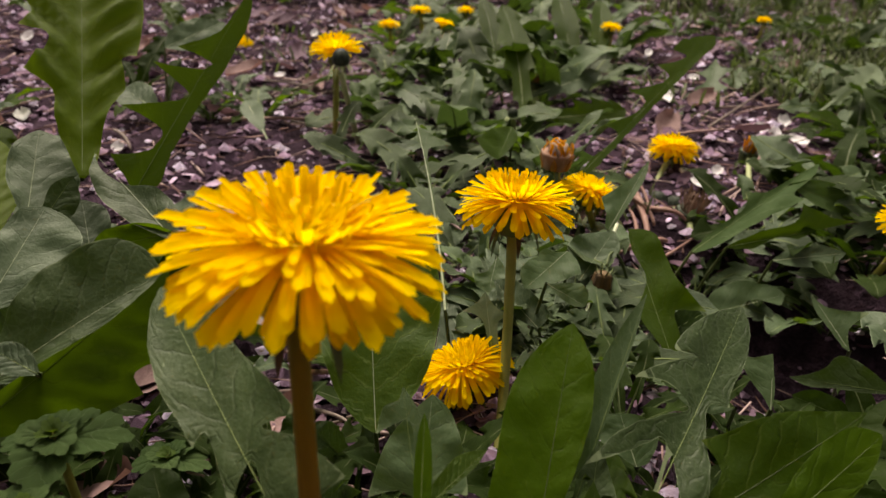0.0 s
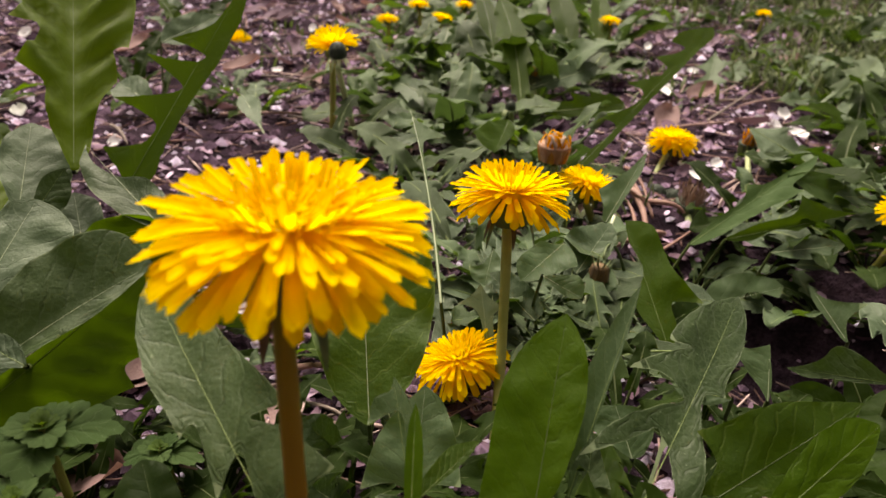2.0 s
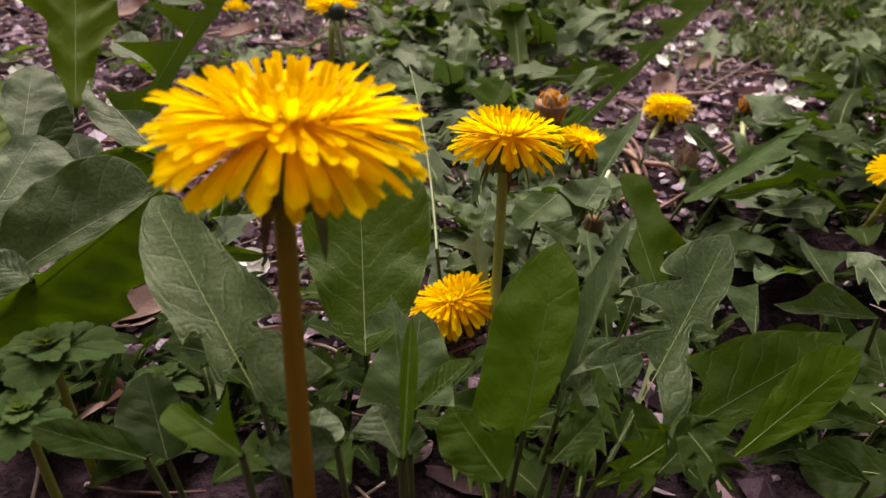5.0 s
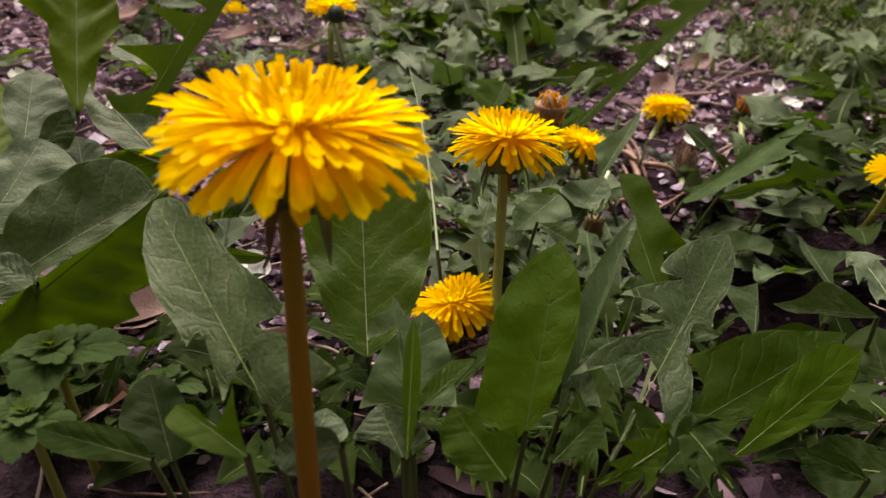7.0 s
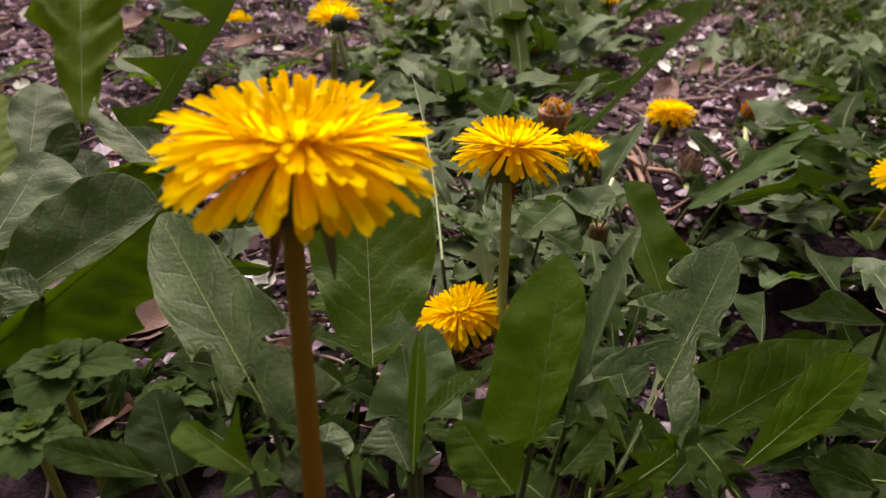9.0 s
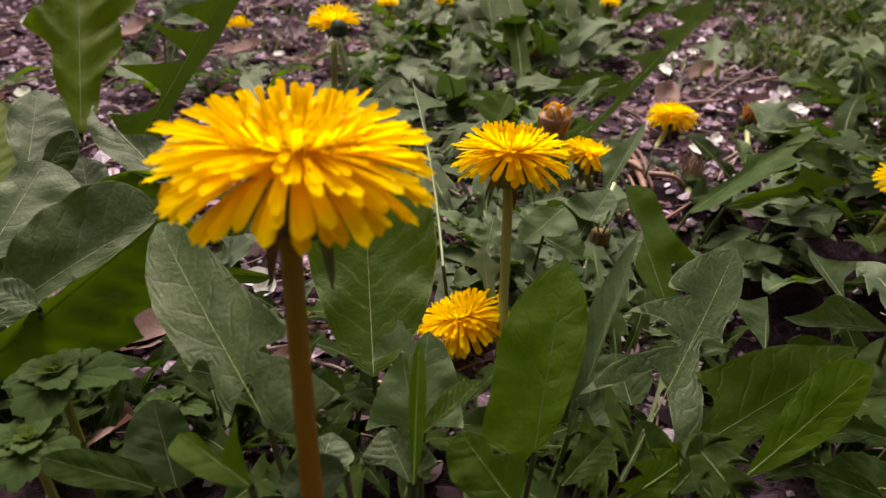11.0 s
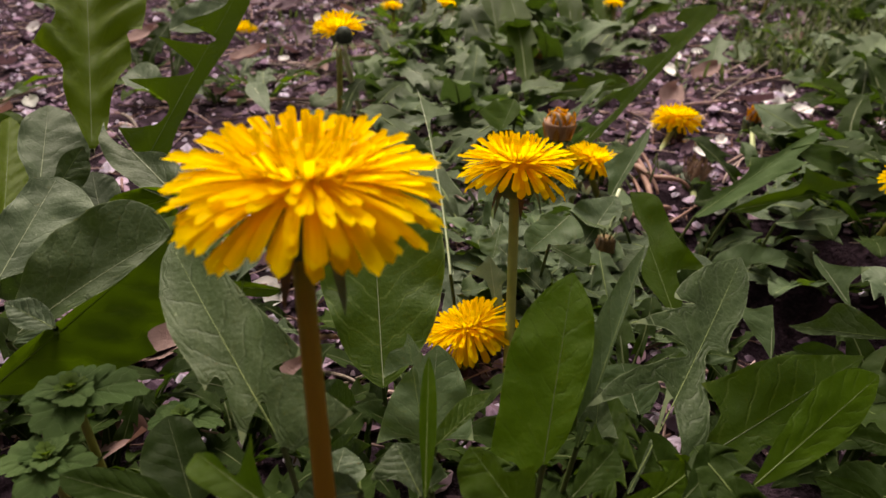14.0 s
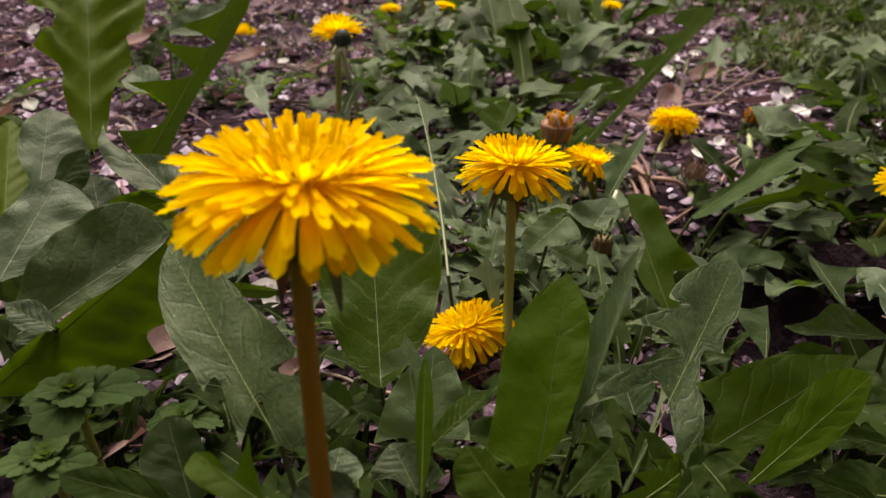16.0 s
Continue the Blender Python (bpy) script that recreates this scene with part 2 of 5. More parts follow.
DEAD_PLUM = plain_material("dead_leaf_plum", [(0.3, (0.0970, 0.0600, 0.0840)), (0.7, (0.2328, 0.1600, 0.2128))], 140, 0.85, 0.7, through=(0.1940, 0.1000, 0.1120), amount=0.15)
TWIG = plain_material("twig_grey_brown", [(0.3, (0.1, 0.075, 0.07)), (0.7, (0.24, 0.19, 0.17))], 150, 0.85, 0.7)
PINK_STEM = plain_material("root_stem_pink", [(0.3, (0.17, 0.075, 0.07)), (0.7, (0.33, 0.2, 0.17))], 150, 0.6, 0.4)
# for the added, unseen slab that blocks the sky
BLOCKER = plain_material("blocker_dark", [(0.3, (0.06, 0.055, 0.05)), (0.7, (0.1, 0.09, 0.085))], 3, 0.9, 0.6, 0.004)
FLUFF = plain_material("withered_tuft", [(0.3, (0.16, 0.09, 0.06)), (0.7, (0.42, 0.3, 0.24))], 200, 0.85, 0.6)


def red_stalk():
    """A flower stalk that is green under the head and turns red-brown towards its foot."""
    m, n, l, p = nodes_of("stalk_green_to_red")
    uv, ob = n.new("ShaderNodeUVMap"), n.new("ShaderNodeTexCoord")
    xyz = n.new("ShaderNodeSeparateXYZ")
    l.new(uv.outputs[0], xyz.inputs[0])
    wobble = maths(n, l, "MULTIPLY", noise_tex(n, l, ob.outputs["Object"], 160.0), 0.25)
    body = ramp(n, l, maths(n, l, "ADD", xyz.outputs[1], wobble),
                [(0.45, (0.24, 0.085, 0.01)), (0.8, (0.24, 0.14, 0.012)), (1.0, (0.18, 0.17, 0.02))])
    l.new(body, p.inputs["Base Color"])
    p.inputs["Roughness"].default_value = 0.42
    p.inputs["Specular IOR Level"].default_value = 0.2
    bumped(n, l, p, noise_tex(n, l, ob.outputs["Object"], 900.0), 0.3, 0.0004)
    thin(m, n, l, p, (0.34, 0.18, 0.02), 0.3)
    return m


STALK_RED = red_stalk()


# ---- builders ----
from mathutils import geometry


def mesh_of(name, verts, faces, material, uvs=None, smooth=True):
    me = bpy.data.meshes.new(name)
    me.from_pydata([tuple(v) for v in verts], [], faces)
    me.materials.append(material)
    if smooth:
        me.shade_smooth()
    if uvs is not None:
        layer = me.uv_layers.new(name="UVMap")
        index = np.zeros(len(me.loops), dtype=np.int32)
        me.loops.foreach_get("vertex_index", index)
        layer.data.foreach_set("uv", np.asarray(uvs, dtype=np.float32)[index].ravel())
    me.update()
    return me


def part(name, mesh, parent=None, label="", m=None):
    ob = new(name, mesh)
    if parent is not None:
        ob.parent = parent
    if m is not None:
        ob.matrix_basis = m
    return tagged(ob, label=label)


def grid_faces(rows, cols):
    return [(i * cols + j, i * cols + j + 1, (i + 1) * cols + j + 1, (i + 1) * cols + j) for i in range(rows - 1) for j in range(cols - 1)]


def bezier(points, s):
    p = [np.array(q, float) for q in points]
    while len(p) > 1:
        p = [a * (1 - s) + b * s for a, b in zip(p, p[1:])]
    return p[0]


def tube_data(points, radii, sides=8, steps=14):
    """Vertices, faces and uvs of a tapering tube along a bezier."""
    verts, uvs = [], []
    side = np.array([1.0, 0.0, 0.0])
    for i in range(steps + 1):
        s = i / steps
        c = bezier(points, s)
        t = bezier(points, min(1, s + 0.02)) - bezier(points, max(0, s - 0.02))
        t /= np.linalg.norm(t)
        a = np.cross(t, side if abs(t @ side) < 0.9 else np.array([0.0, 1.0, 0.0]))
        a /= np.linalg.norm(a)
        b = np.cross(t, a)
        r = np.interp(s, np.linspace(0, 1, len(radii)), radii)
        for k in range(sides):
            w = 2 * math.pi * k / sides
            verts.append(c + r * (math.cos(w) * a + math.sin(w) * b))
            uvs.append((k / sides, s))
    faces = [(i * sides + k, i * sides + (k + 1) % sides, (i + 1) * sides + (k + 1) % sides, (i + 1) * sides + k)
             for i in range(steps) for k in range(sides)]
    faces += [tuple(range(sides))[::-1], tuple(steps * sides + k for k in range(sides))]
    return verts, faces, uvs


def tube(name, points, radii, material, sides=8, steps=14):
    verts, faces, uvs = tube_data(points, radii, sides, steps)
    return mesh_of(name, verts, faces, material, uvs)


def leaf_meshes(points, half, face, material, rib, kind="entire", fold=0.15, curl=0.0, wave=0.05, peak=0.62, tip=0.75, lobes=6,
                depth=0.6, to_s=1.0, petiole=0.1, seed=1, cols=11, trim=(1.0, 1.0), quilt=0.012):
    """A blade along a bezier from its foot to its tip, and the rib under it. half: half its width; face: where its upper side looks;
    kind: entire, or toothed up to to_s with lobes that point back to the foot; trim: the widths of its two sides."""
    rnd = random.Random(seed)
    face = np.array(face, float) / np.linalg.norm(face)
    if kind == "toothed":
        rows = [(k + f) / lobes for k in range(lobes) for f in (0.0, 0.07, 0.14, 0.2, 0.32, 0.48, 0.66, 0.84)] + [1.0]
    else:
        rows = [i / 72 for i in range(73)]
    jag = [[rnd.uniform(0.75, 1.15) for _ in range(lobes + 2)] for _ in range(2)]
    phase = [rnd.uniform(0, 6.28) for _ in range(4)]
    nicks = [[(rnd.uniform(0.1, 0.93), rnd.uniform(0.02, 0.11)) for _ in range(7)] for _ in range(2)]
    b = tip
    a = b * peak / (1 - peak)
    top = peak ** a * (1 - peak) ** b
    length = sum(np.linalg.norm(bezier(points, (i + 1) / 20) - bezier(points, i / 20)) for i in range(20))
    verts, uvs, spine = [], [], []
    for s in rows:
        c = bezier(points, s)
        t = bezier(points, min(1, s + 0.02)) - bezier(points, max(0, s - 0.02))
        t /= np.linalg.norm(t)
        side = np.cross(t, face)
        side /= np.linalg.norm(side)
        up = np.cross(side, t)
        spine.append((c, side, up, s))
        env = max(s ** a * (1 - s) ** b / top, petiole * min(1, (1 - s) * 6)) if s < 1 else 0.0
        for j in range(cols):
            u = 2 * j / (cols - 1) - 1
            g = 0 if u < 0 else 1
            w, back, out = env * trim[g], 0.0, 0.0
            if kind == "toothed":
                f = s * lobes
                k, f = int(f + 1e-6), f - int(f + 1e-6)
                d = depth * (1.0 if s <= to_s else 0.12) * (1 - 0.55 * s ** 2)
                tooth = f / 0.2 if f < 0.2 else 1 - ((f - 0.2) / 0.8) ** 0.75
                out = w * half * d * tooth * jag[g][k] * abs(u) ** 3 * (1 if u > 0 else -1)
                w *= 1 - d
                back = -d * max(0.0, tooth) ** 3 * half * 0.75 * jag[g][k]
            else:
                w *= 1 + 0.02 * math.sin(s * 60 + phase[g])
                w *= 1 + max(size * max(0.0, 1 - (s - at) / 0.07 if s >= at else 1 - (at - s) / 0.014) for at, size in nicks[g])
            w *= half
            lump = noise.noise(Vector(c / length * 6 + side * u * 0.8 + np.array((seed, 0, 0)))) * 0.09 * half * min(1, 4 * (1 - s))
            ripple = lump + wave * half * (math.sin(s * 14 + phase[g + 2]) * abs(u) ** 1.5 + 0.4 * math.sin(s * 37 + phase[g]) * u * u)
            ripple += abs((s * 9.0 - abs(u) * 2.3 + 8) % 1.0 - 0.5) * quilt * half * min(1.0, 5 * (1 - s)) * (1 - abs(u) ** 4) * min(1, abs(u) * 4)
            pos = c + side * ((u * w + out) * math.cos(fold)) + up * ((abs(u) * w + abs(out)) * math.sin(fold) + curl * u * u * w + ripple) + t * (back * abs(u) ** 3)
            verts.append(pos)
            uvs.append((u / 2 + 0.5, s))
    blade = mesh_of("leaf", verts, grid_faces(len(rows), cols), material, uvs)
    rv, ru, sides = [], [], 6
    for c, side, up, s in spine[:: max(1, len(spine) // 16)] + [spine[-1]]:
        r = (min(0.0009 * length ** 0.5 + 0.012 * half, 0.0005) if length < 0.5 else 0.0125) * (1 - 0.8 * s)
        for k in range(sides):
            w = 2 * math.pi * k / sides
            rv.append(c + side * (r * math.cos(w)) + up * (r * 0.8 * math.sin(w)))
            ru.append((k / sides, s))
    n = len(rv) // sides
    rf = [(i * sides + k, i * sides + (k + 1) % sides, (i + 1) * sides + (k + 1) % sides, (i + 1) * sides + k) for i in range(n - 1) for k in range(sides)]
    return blade, mesh_of("midrib", rv, rf, rib, ru)


def plant(base, name="dandelion_plant", label="", category="dandelion", group=""):
    ob = new(name)
    ob.location, ob.empty_display_size = base, 0.01
    return tagged(ob, label=label, category=category, group=group)


def leaf(owner, foot, end, half, face, material=None, rib=None, arch=0.0, sway=0.0, **more):
    """A leaf of a plant, from its foot to its end in the world; arch lifts its middle, sway moves it sideways, as a share of its length."""
    foot, end = np.array(foot, float) - np.array(owner.location), np.array(end, float) - np.array(owner.location)
    way = end - foot
    size = np.linalg.norm(way)
    up = np.array(face, float) / np.linalg.norm(face)
    aside = np.cross(way / size, up)
    mid = [foot + way * f + up * arch * size * 1.3 + aside * sway * size * 1.3 for f in (0.35, 0.7)]
    blade, rib_mesh = leaf_meshes([foot, mid[0], mid[1], end], half, face, material or LEAF_GREY, rib or RIB, **more)
    ob = part("leaf", blade, owner)
    part("midrib", rib_mesh, ob)
    return ob


def outline(side, fine=6):
    """One edge of a blade from its tip to its foot: (how far down, how far out) in shares of its length; a third entry marks a sharp tooth."""
    knots = [(0.0, 0.0, 1)] + [(*q, 0)[:3] for q in side] + [(1.0, 0.008, 1)]
    p = np.array([k[:2] for k in knots], float)
    slope = np.zeros_like(p)
    slope[1:-1] = (p[2:] - p[:-2]) / 2
    slope[[i for i, k in enumerate(knots) if k[2]]] *= 0.12
    rows = []
    for i in range(len(p) - 1):
        for f in np.arange(fine) / fine:
            rows.append((1 + 2 * f) * (1 - f) ** 2 * p[i] + f * (1 - f) ** 2 * slope[i] + f * f * (3 - 2 * f) * p[i + 1] + f * f * (f - 1) * slope[i + 1])
    return rows + [p[-1]]


def inside(rim, q):
    """Which of the points q lie within the closed line rim."""
    hit = np.zeros(len(q), bool)
    for a, b in zip(rim, np.roll(rim, -1, axis=0)):
        cross = (a[1] > q[:, 1]) != (b[1] > q[:, 1])
        hit ^= cross & (q[:, 0] < (b[0] - a[0]) * (q[:, 1] - a[1]) / (b[1] - a[1] + 1e-12) + a[0])
    return hit


def blade(owner, foot, end, face, left, right, material, rib, arch=0.0, sway=0.0, fold=0.15, curl=0.0, wave=0.05, quilt=0.02, seed=1, rib_width=0.0, lean=0.0):
    """A leaf with lobes of its own, from its foot to its tip in the world, on a stem that goes on down to the ground."""
    base = np.array(owner.location)
    foot, end, face = np.array(foot, float), np.array(end, float), np.array(face, float) / np.linalg.norm(face)
    way = end - foot
    length = np.linalg.norm(way)
    aside = np.cross(way / length, face)
    line = [foot, *(foot + way * f + (face * arch + aside * sway) * length * 1.3 for f in (0.35, 0.7)), end]
    rnd = random.Random(seed)
    phase = [rnd.uniform(0, 6.28) for _ in range(4)]

    def at(s):
        t = bezier(line, s + 0.02) - bezier(line, s - 0.02)
        t /= np.linalg.norm(t)
        side = np.cross(t, face)
        side /= np.linalg.norm(side)
        return bezier(line, s), side, np.cross(side, t)

    rim = np.array([(d, -o) for d, o in outline(left)] + [(d, o) for d, o in outline(right)[-2:0:-1]])
    rim += np.array([(noise.noise(Vector((d * 40, o * 40, seed))) * 0.004, noise.noise(Vector((d * 40, o * 40, seed + 9.0))) * 0.004) for d, o in rim])
    wide = max(abs(rim[:, 1]).max(), 0.02)
    step = max(wide / 7, 0.018)
    grid = np.array([(d, o) for d in np.arange(-0.1, 1.2, step) for o in np.arange(-wide, wide + step, step)])
    grid = np.vstack((grid[abs(grid[:, 1]) > 0.3 * step], [(d, 0.0) for d in np.arange(0, 1, step)]))
    grid = grid[inside(rim, grid)]
    grid = [q for q in grid if np.min(np.hypot(*(rim - q).T)) > step * 0.35]
    flat, _, tris, *_ = geometry.delaunay_2d_cdt([Vector(q) for q in rim] + [Vector(q) for q in grid], [], [list(range(len(rim)))], 1, 1e-6)
    verts, uvs = [], []
    for i, q in enumerate(flat):
        down, out = q
        s, u, g = 1 - down, min(1.0, abs(out) / wide), 1 if out > 0 else -1
        c, side, up = at(s)
        near_tip = min(1, 5 * abs(1 - s))
        w = abs(out) * length
        lump = 0.12 * wide * length * noise.noise(Vector((s * 5, out / wide * 1.7, seed * 3.1))) * near_tip * min(1.0, 2.5 * u)
        ripple = wave * wide * length * u ** 1.5 * (math.sin(s * 13 + phase[g + 1]) + 0.5 * math.sin(s * 31 + phase[2])) * near_tip
        vein = abs((s * 8.0 - u * 1.6 + 8) % 1.0 - 0.5) * quilt * wide * length * 4 * u * (1 - u)
        verts.append(c + side * (g * w * math.cos(fold)) + up * (w * math.sin(fold) + curl * u * w + lump + ripple + vein) - base)
        uvs.append((0.5 + (0.5 if i < len(rim) else 0.46 * u) * g, s))
    ob = part("leaf", mesh_of("leaf", verts, [tuple(f) for f in tris], material, uvs), owner)
    r = rib_width or min(0.00013, 0.00008 + 0.0008 * length)
    back = np.array((0.0, 0.012, 0.0))
    root = foot - way * 0.2 + back
    if lean:
        root = foot * (1 + lean) + way * 0.1
    root[2] = ground_z(root[0], root[1]) - 0.001

    def rod(name, path, radii, tone, parent):
        rv, sides = [], 6
        for i, (c, q) in enumerate(zip(path, radii)):
            t = path[min(i + 1, len(path) - 1)] - path[max(i - 1, 0)]
            t /= np.linalg.norm(t)
            a = np.cross(t, face)
            a /= np.linalg.norm(a)
            b = np.cross(a, t)
            rv += [c - base + q * (math.cos(w) * a + math.sin(w) * b) for w in (2 * math.pi * k / sides for k in range(sides))]
        rf = [(i * sides + k, i * sides + (k + 1) % sides, (i + 1) * sides + (k + 1) % sides, (i + 1) * sides + k) for i in range(len(path) - 1) for k in range(sides)]
        part(name, mesh_of(name, rv, rf, tone, [(0.5, 0.5)] * len(rv)), parent)

    rod("midrib", [at(i / 14)[0] for i in range(15)], [r * (1 - 0.85 * i / 14) for i in range(15)], rib, ob)
    rod("leaf_stalk", [bezier([root, root * 0.4 + foot * 0.6 - way * 0.05, foot], i / 8) for i in range(9)], [0.0006] * 9, STALK_DARK, ob)
    return ob


def petal_mesh(name, bend, cup, twist, material, width=0.055):
    """A strap-shaped floret one unit long along +x with a toothed end."""
    verts, uvs, steps, cols = [], [], 6, 5
    notch = (0.0, -0.01, 0.008, -0.012, 0.0)
    for i, s in enumerate((0.0, 0.22, 0.45, 0.68, 0.86, 0.95, 1.0)):
        w = width * (0.4 + 0.85 * s - 0.3 * s ** 5) * (0.74 if i == steps else 1)
        for j in range(cols):
            u = 2 * j / (cols - 1) - 1
            x = s * math.cos(bend * s * 0.6) + (notch[j] if i == steps else 0.0) - (0.038 * u * u if i == steps else 0)
            z = s * math.sin(bend * s * 0.6) + cup * w * u * u
            a = twist * s
            y = u * w
            verts.append((x, y * math.cos(a), z + y * math.sin(a)))
            uvs.append((u / 2 + 0.5, s))
    return mesh_of(name, verts, grid_faces(steps + 1, cols), material, uvs)


random.seed(5)
# florets of nine rings, from the rim inwards: count, reach and height of the tips, half width, droop
RINGS = [(24, 1.0, -0.28, 0.064, -0.15), (30, 1.06, -0.12, 0.06, -0.15), (34, 1.04, 0.02, 0.052, -0.1), (40, 0.97, 0.13, 0.044, -0.1), (44, 0.82, 0.2, 0.037, 0.05), (44, 0.64, 0.24, 0.031, 0.1),
         (36, 0.45, 0.255, 0.026, 0.1), (26, 0.28, 0.25, 0.022, 0.1), (12, 0.1, 0.245, 0.02, 0.0)]
PETALS = [[petal_mesh("petal", ring[4] + random.uniform(-0.25, 0.2), random.uniform(0.2, 0.6), random.uniform(-0.35, 0.35), PETAL if ring[1] > 0.5 else PETAL_CORE, ring[3] * random.uniform(0.85, 1.15)) for _ in range(5)] for ring in RINGS]
PETALS_IN = PETALS[5]
PETALS_ORANGE = [petal_mesh("petal", random.uniform(0.1, 0.6), 0.8, random.uniform(-0.9, 0.9), PETAL_OLD, 0.05) for _ in range(4)]


def turned(axis, at):
    """A pose at a place whose z looks along axis."""
    return Matrix.Translation(at) @ Vector(axis).to_track_quat("Z", "Y").to_matrix().to_4x4()


def head_shape(share, seed, low, dome):
    """For each floret: its ring, its angle round the head, its rise, its length and the place of its root. share: of the full number;
    low: how far the rim hangs, dome: how far the middle rises, in shares of the rings' own heights."""
    rnd = random.Random(seed)
    for ring, (count, reach, high, _, _) in enumerate(RINGS):
        count = max(6, round(count * share))
        for k in range(count):
            tip = reach * (rnd.uniform(0.9, 1.06) if ring < 3 else rnd.uniform(0.95, 1.03))
            top = high * (low if high < 0 else dome) + rnd.uniform(-0.05, 0.05) * (1 if ring < 3 else 0.6)
            out, root = min(0.2, 0.45 * tip), 0.02 + 0.012 * ring
            yield (ring, 2 * math.pi * (k + 0.37 * ring + rnd.uniform(-0.4, 0.4)) / count, math.atan2(top - root, tip - out), math.hypot(tip - out, top - root), out, root)


def joined(meshes, name, material):
    """One mesh out of (mesh, pose) pairs."""
    verts, faces, uvs = [], [], []
    for me, m in meshes:
        start = len(verts)
        verts += [m @ v.co for v in me.vertices]
        faces += [tuple(start + i for i in p.vertices) for p in me.polygons]
        flat = {}
        if me.uv_layers:
            for lp, d in zip(me.loops, me.uv_layers[0].data):
                flat[lp.vertex_index] = tuple(d.uv)
        uvs += [flat.get(i, (0, 0)) for i in range(len(me.vertices))]
    return mesh_of(name, verts, faces, material, uvs)


def cup_mesh(name, r, material):
    """The green cup under a head: a lathed bowl with its rim at z = 0."""
    prof = [(0.16, -0.62), (0.3, -0.55), (0.36, -0.36), (0.33, -0.16), (0.3, 0.02), (0.18, 0.1), (0.0, 0.12)]
    sides = 18
    verts = [(r * a * math.cos(2 * math.pi * k / sides) * (1 + 0.05 * (k % 2)), r * a * math.sin(2 * math.pi * k / sides) * (1 + 0.05 * (k % 2)), r * h) for a, h in prof for k in range(sides)]
    faces = [(i * sides + k, i * sides + (k + 1) % sides, (i + 1) * sides + (k + 1) % sides, (i + 1) * sides + k) for i in range(len(prof) - 1) for k in range(sides)]
    faces.append(tuple(range(sides))[::-1])
    return mesh_of(name, verts, faces, material)


def bract_mesh(name, length, width, droop, material):
    verts, steps = [], 6
    for i in range(steps + 1):
        s = i / steps
        w = width * (1 - s) ** 0.7 * (0.6 + s)
        x, z = length * math.sin(s * 1.1) * 0.55, -length * s ** 1.6 * droop + length * 0.1 * math.sin(3 * s)
        for u in (-1, 0, 1):
            verts.append((x, u * w, z + 0.35 * w * u * u))
    return mesh_of(name, verts, grid_faces(steps + 1, 3), material)


def stigma_mesh(name, r, seed):
    """Fine threads that curl out of the middle of a head."""
    rnd, verts, faces = random.Random(seed), [], []
    for k in range(46):
        a, q = k * 2.39996, 0.5 * (k / 46) ** 0.5
        foot = np.array((q * math.cos(a), q * math.sin(a), 0.14)) * r
        rise = np.array((0.1 * math.cos(a), 0.1 * math.sin(a), rnd.uniform(0.08, 0.16))) * r
        bow = np.array((rnd.uniform(-0.08, 0.08), rnd.uniform(-0.08, 0.08), -0.01)) * r
        v, f, _ = tube_data([foot, foot + rise * 0.8, foot + rise, foot + rise + bow], [0.009 * r, 0.006 * r], 4, 6)
        n = len(verts)
        verts += v
        faces += [tuple(n + i for i in g) for g in f]
    return mesh_of(name, verts, faces, STIGMA)


def flower(owner, at, r, axis, share=1.0, low=1.0, dome=1.0, seed=1, singles=True, old=False, bracts=9, label="", brown=False):
    """A dandelion head on its plant: a green cup with hanging bracts, and the florets."""
    place = np.array(at, float) - np.array(owner.location)
    head = part("flower_head", cup_mesh("flower_head", r, BRACT), owner, label or "bright yellow dandelion head in full bloom", turned(axis, place))
    rnd = random.Random(seed + 50)
    items = []
    for ring, angle, rise, size, out, root in head_shape(share, seed, low, dome):
        m = pose(0, 0, 0, 0, 0, math.degrees(angle)) @ pose(r * out, 0, r * root, rnd.uniform(-16, 16), -math.degrees(rise), 0) @ Matrix.Diagonal((size * r, r * rnd.uniform(0.9, 1.15) * (1.0 if singles else 1.2), r * rnd.uniform(0.7, 1.1), 1))
        items.append((rnd.choice(PETALS_ORANGE if old else PETALS[ring]), m))
    rise = [(r * 0.5 * math.sin(a) * math.cos(b), r * 0.5 * math.sin(a) * math.sin(b), r * 0.14 * dome * math.cos(a)) for a in (0.02, 0.4, 0.8, 1.2, 1.57) for b in [2 * math.pi * k / 16 for k in range(16)]]
    faces = [(i * 16 + k, i * 16 + (k + 1) % 16, i * 16 + 16 + (k + 1) % 16, i * 16 + 16 + k) for i in range(4) for k in range(16)]
    part("floret_disc", mesh_of("floret_disc", rise, faces, PETAL_OLD if old else PETAL, [(0.5, 0.5)] * len(rise)), head)
    if singles:
        for me, m in items:
            part("petal", me, head, "", m)
        tagged(part("stigma_fringe", stigma_mesh("stigma_fringe", r, seed), head, "fine curled golden threads"), kind="stuff")
    else:
        tagged(part("petal_ruff", joined(items, "petal_ruff", PETAL_OLD if old else PETAL), head), kind="stuff")
    for k in range(bracts):
        me = bract_mesh("bract", r * rnd.uniform(0.35, 0.58), r * 0.07, rnd.uniform(0.7, 1.2), BRACT_BROWN if (brown and k % 2) else BRACT)
        part("bract", me, head, "", pose(0, 0, -r * 0.42, 0, 0, 360 * k / bracts + rnd.uniform(-15, 15)) @ pose(r * 0.3, 0, 0))
    return head


def stalk(owner, points, radii, material=None, label=""):
    pts = [np.array(p, float) - np.array(owner.location) for p in points]
    return part("flower_stalk", tube("flower_stalk", pts, radii, material or STALK, 10, 18), owner, label)


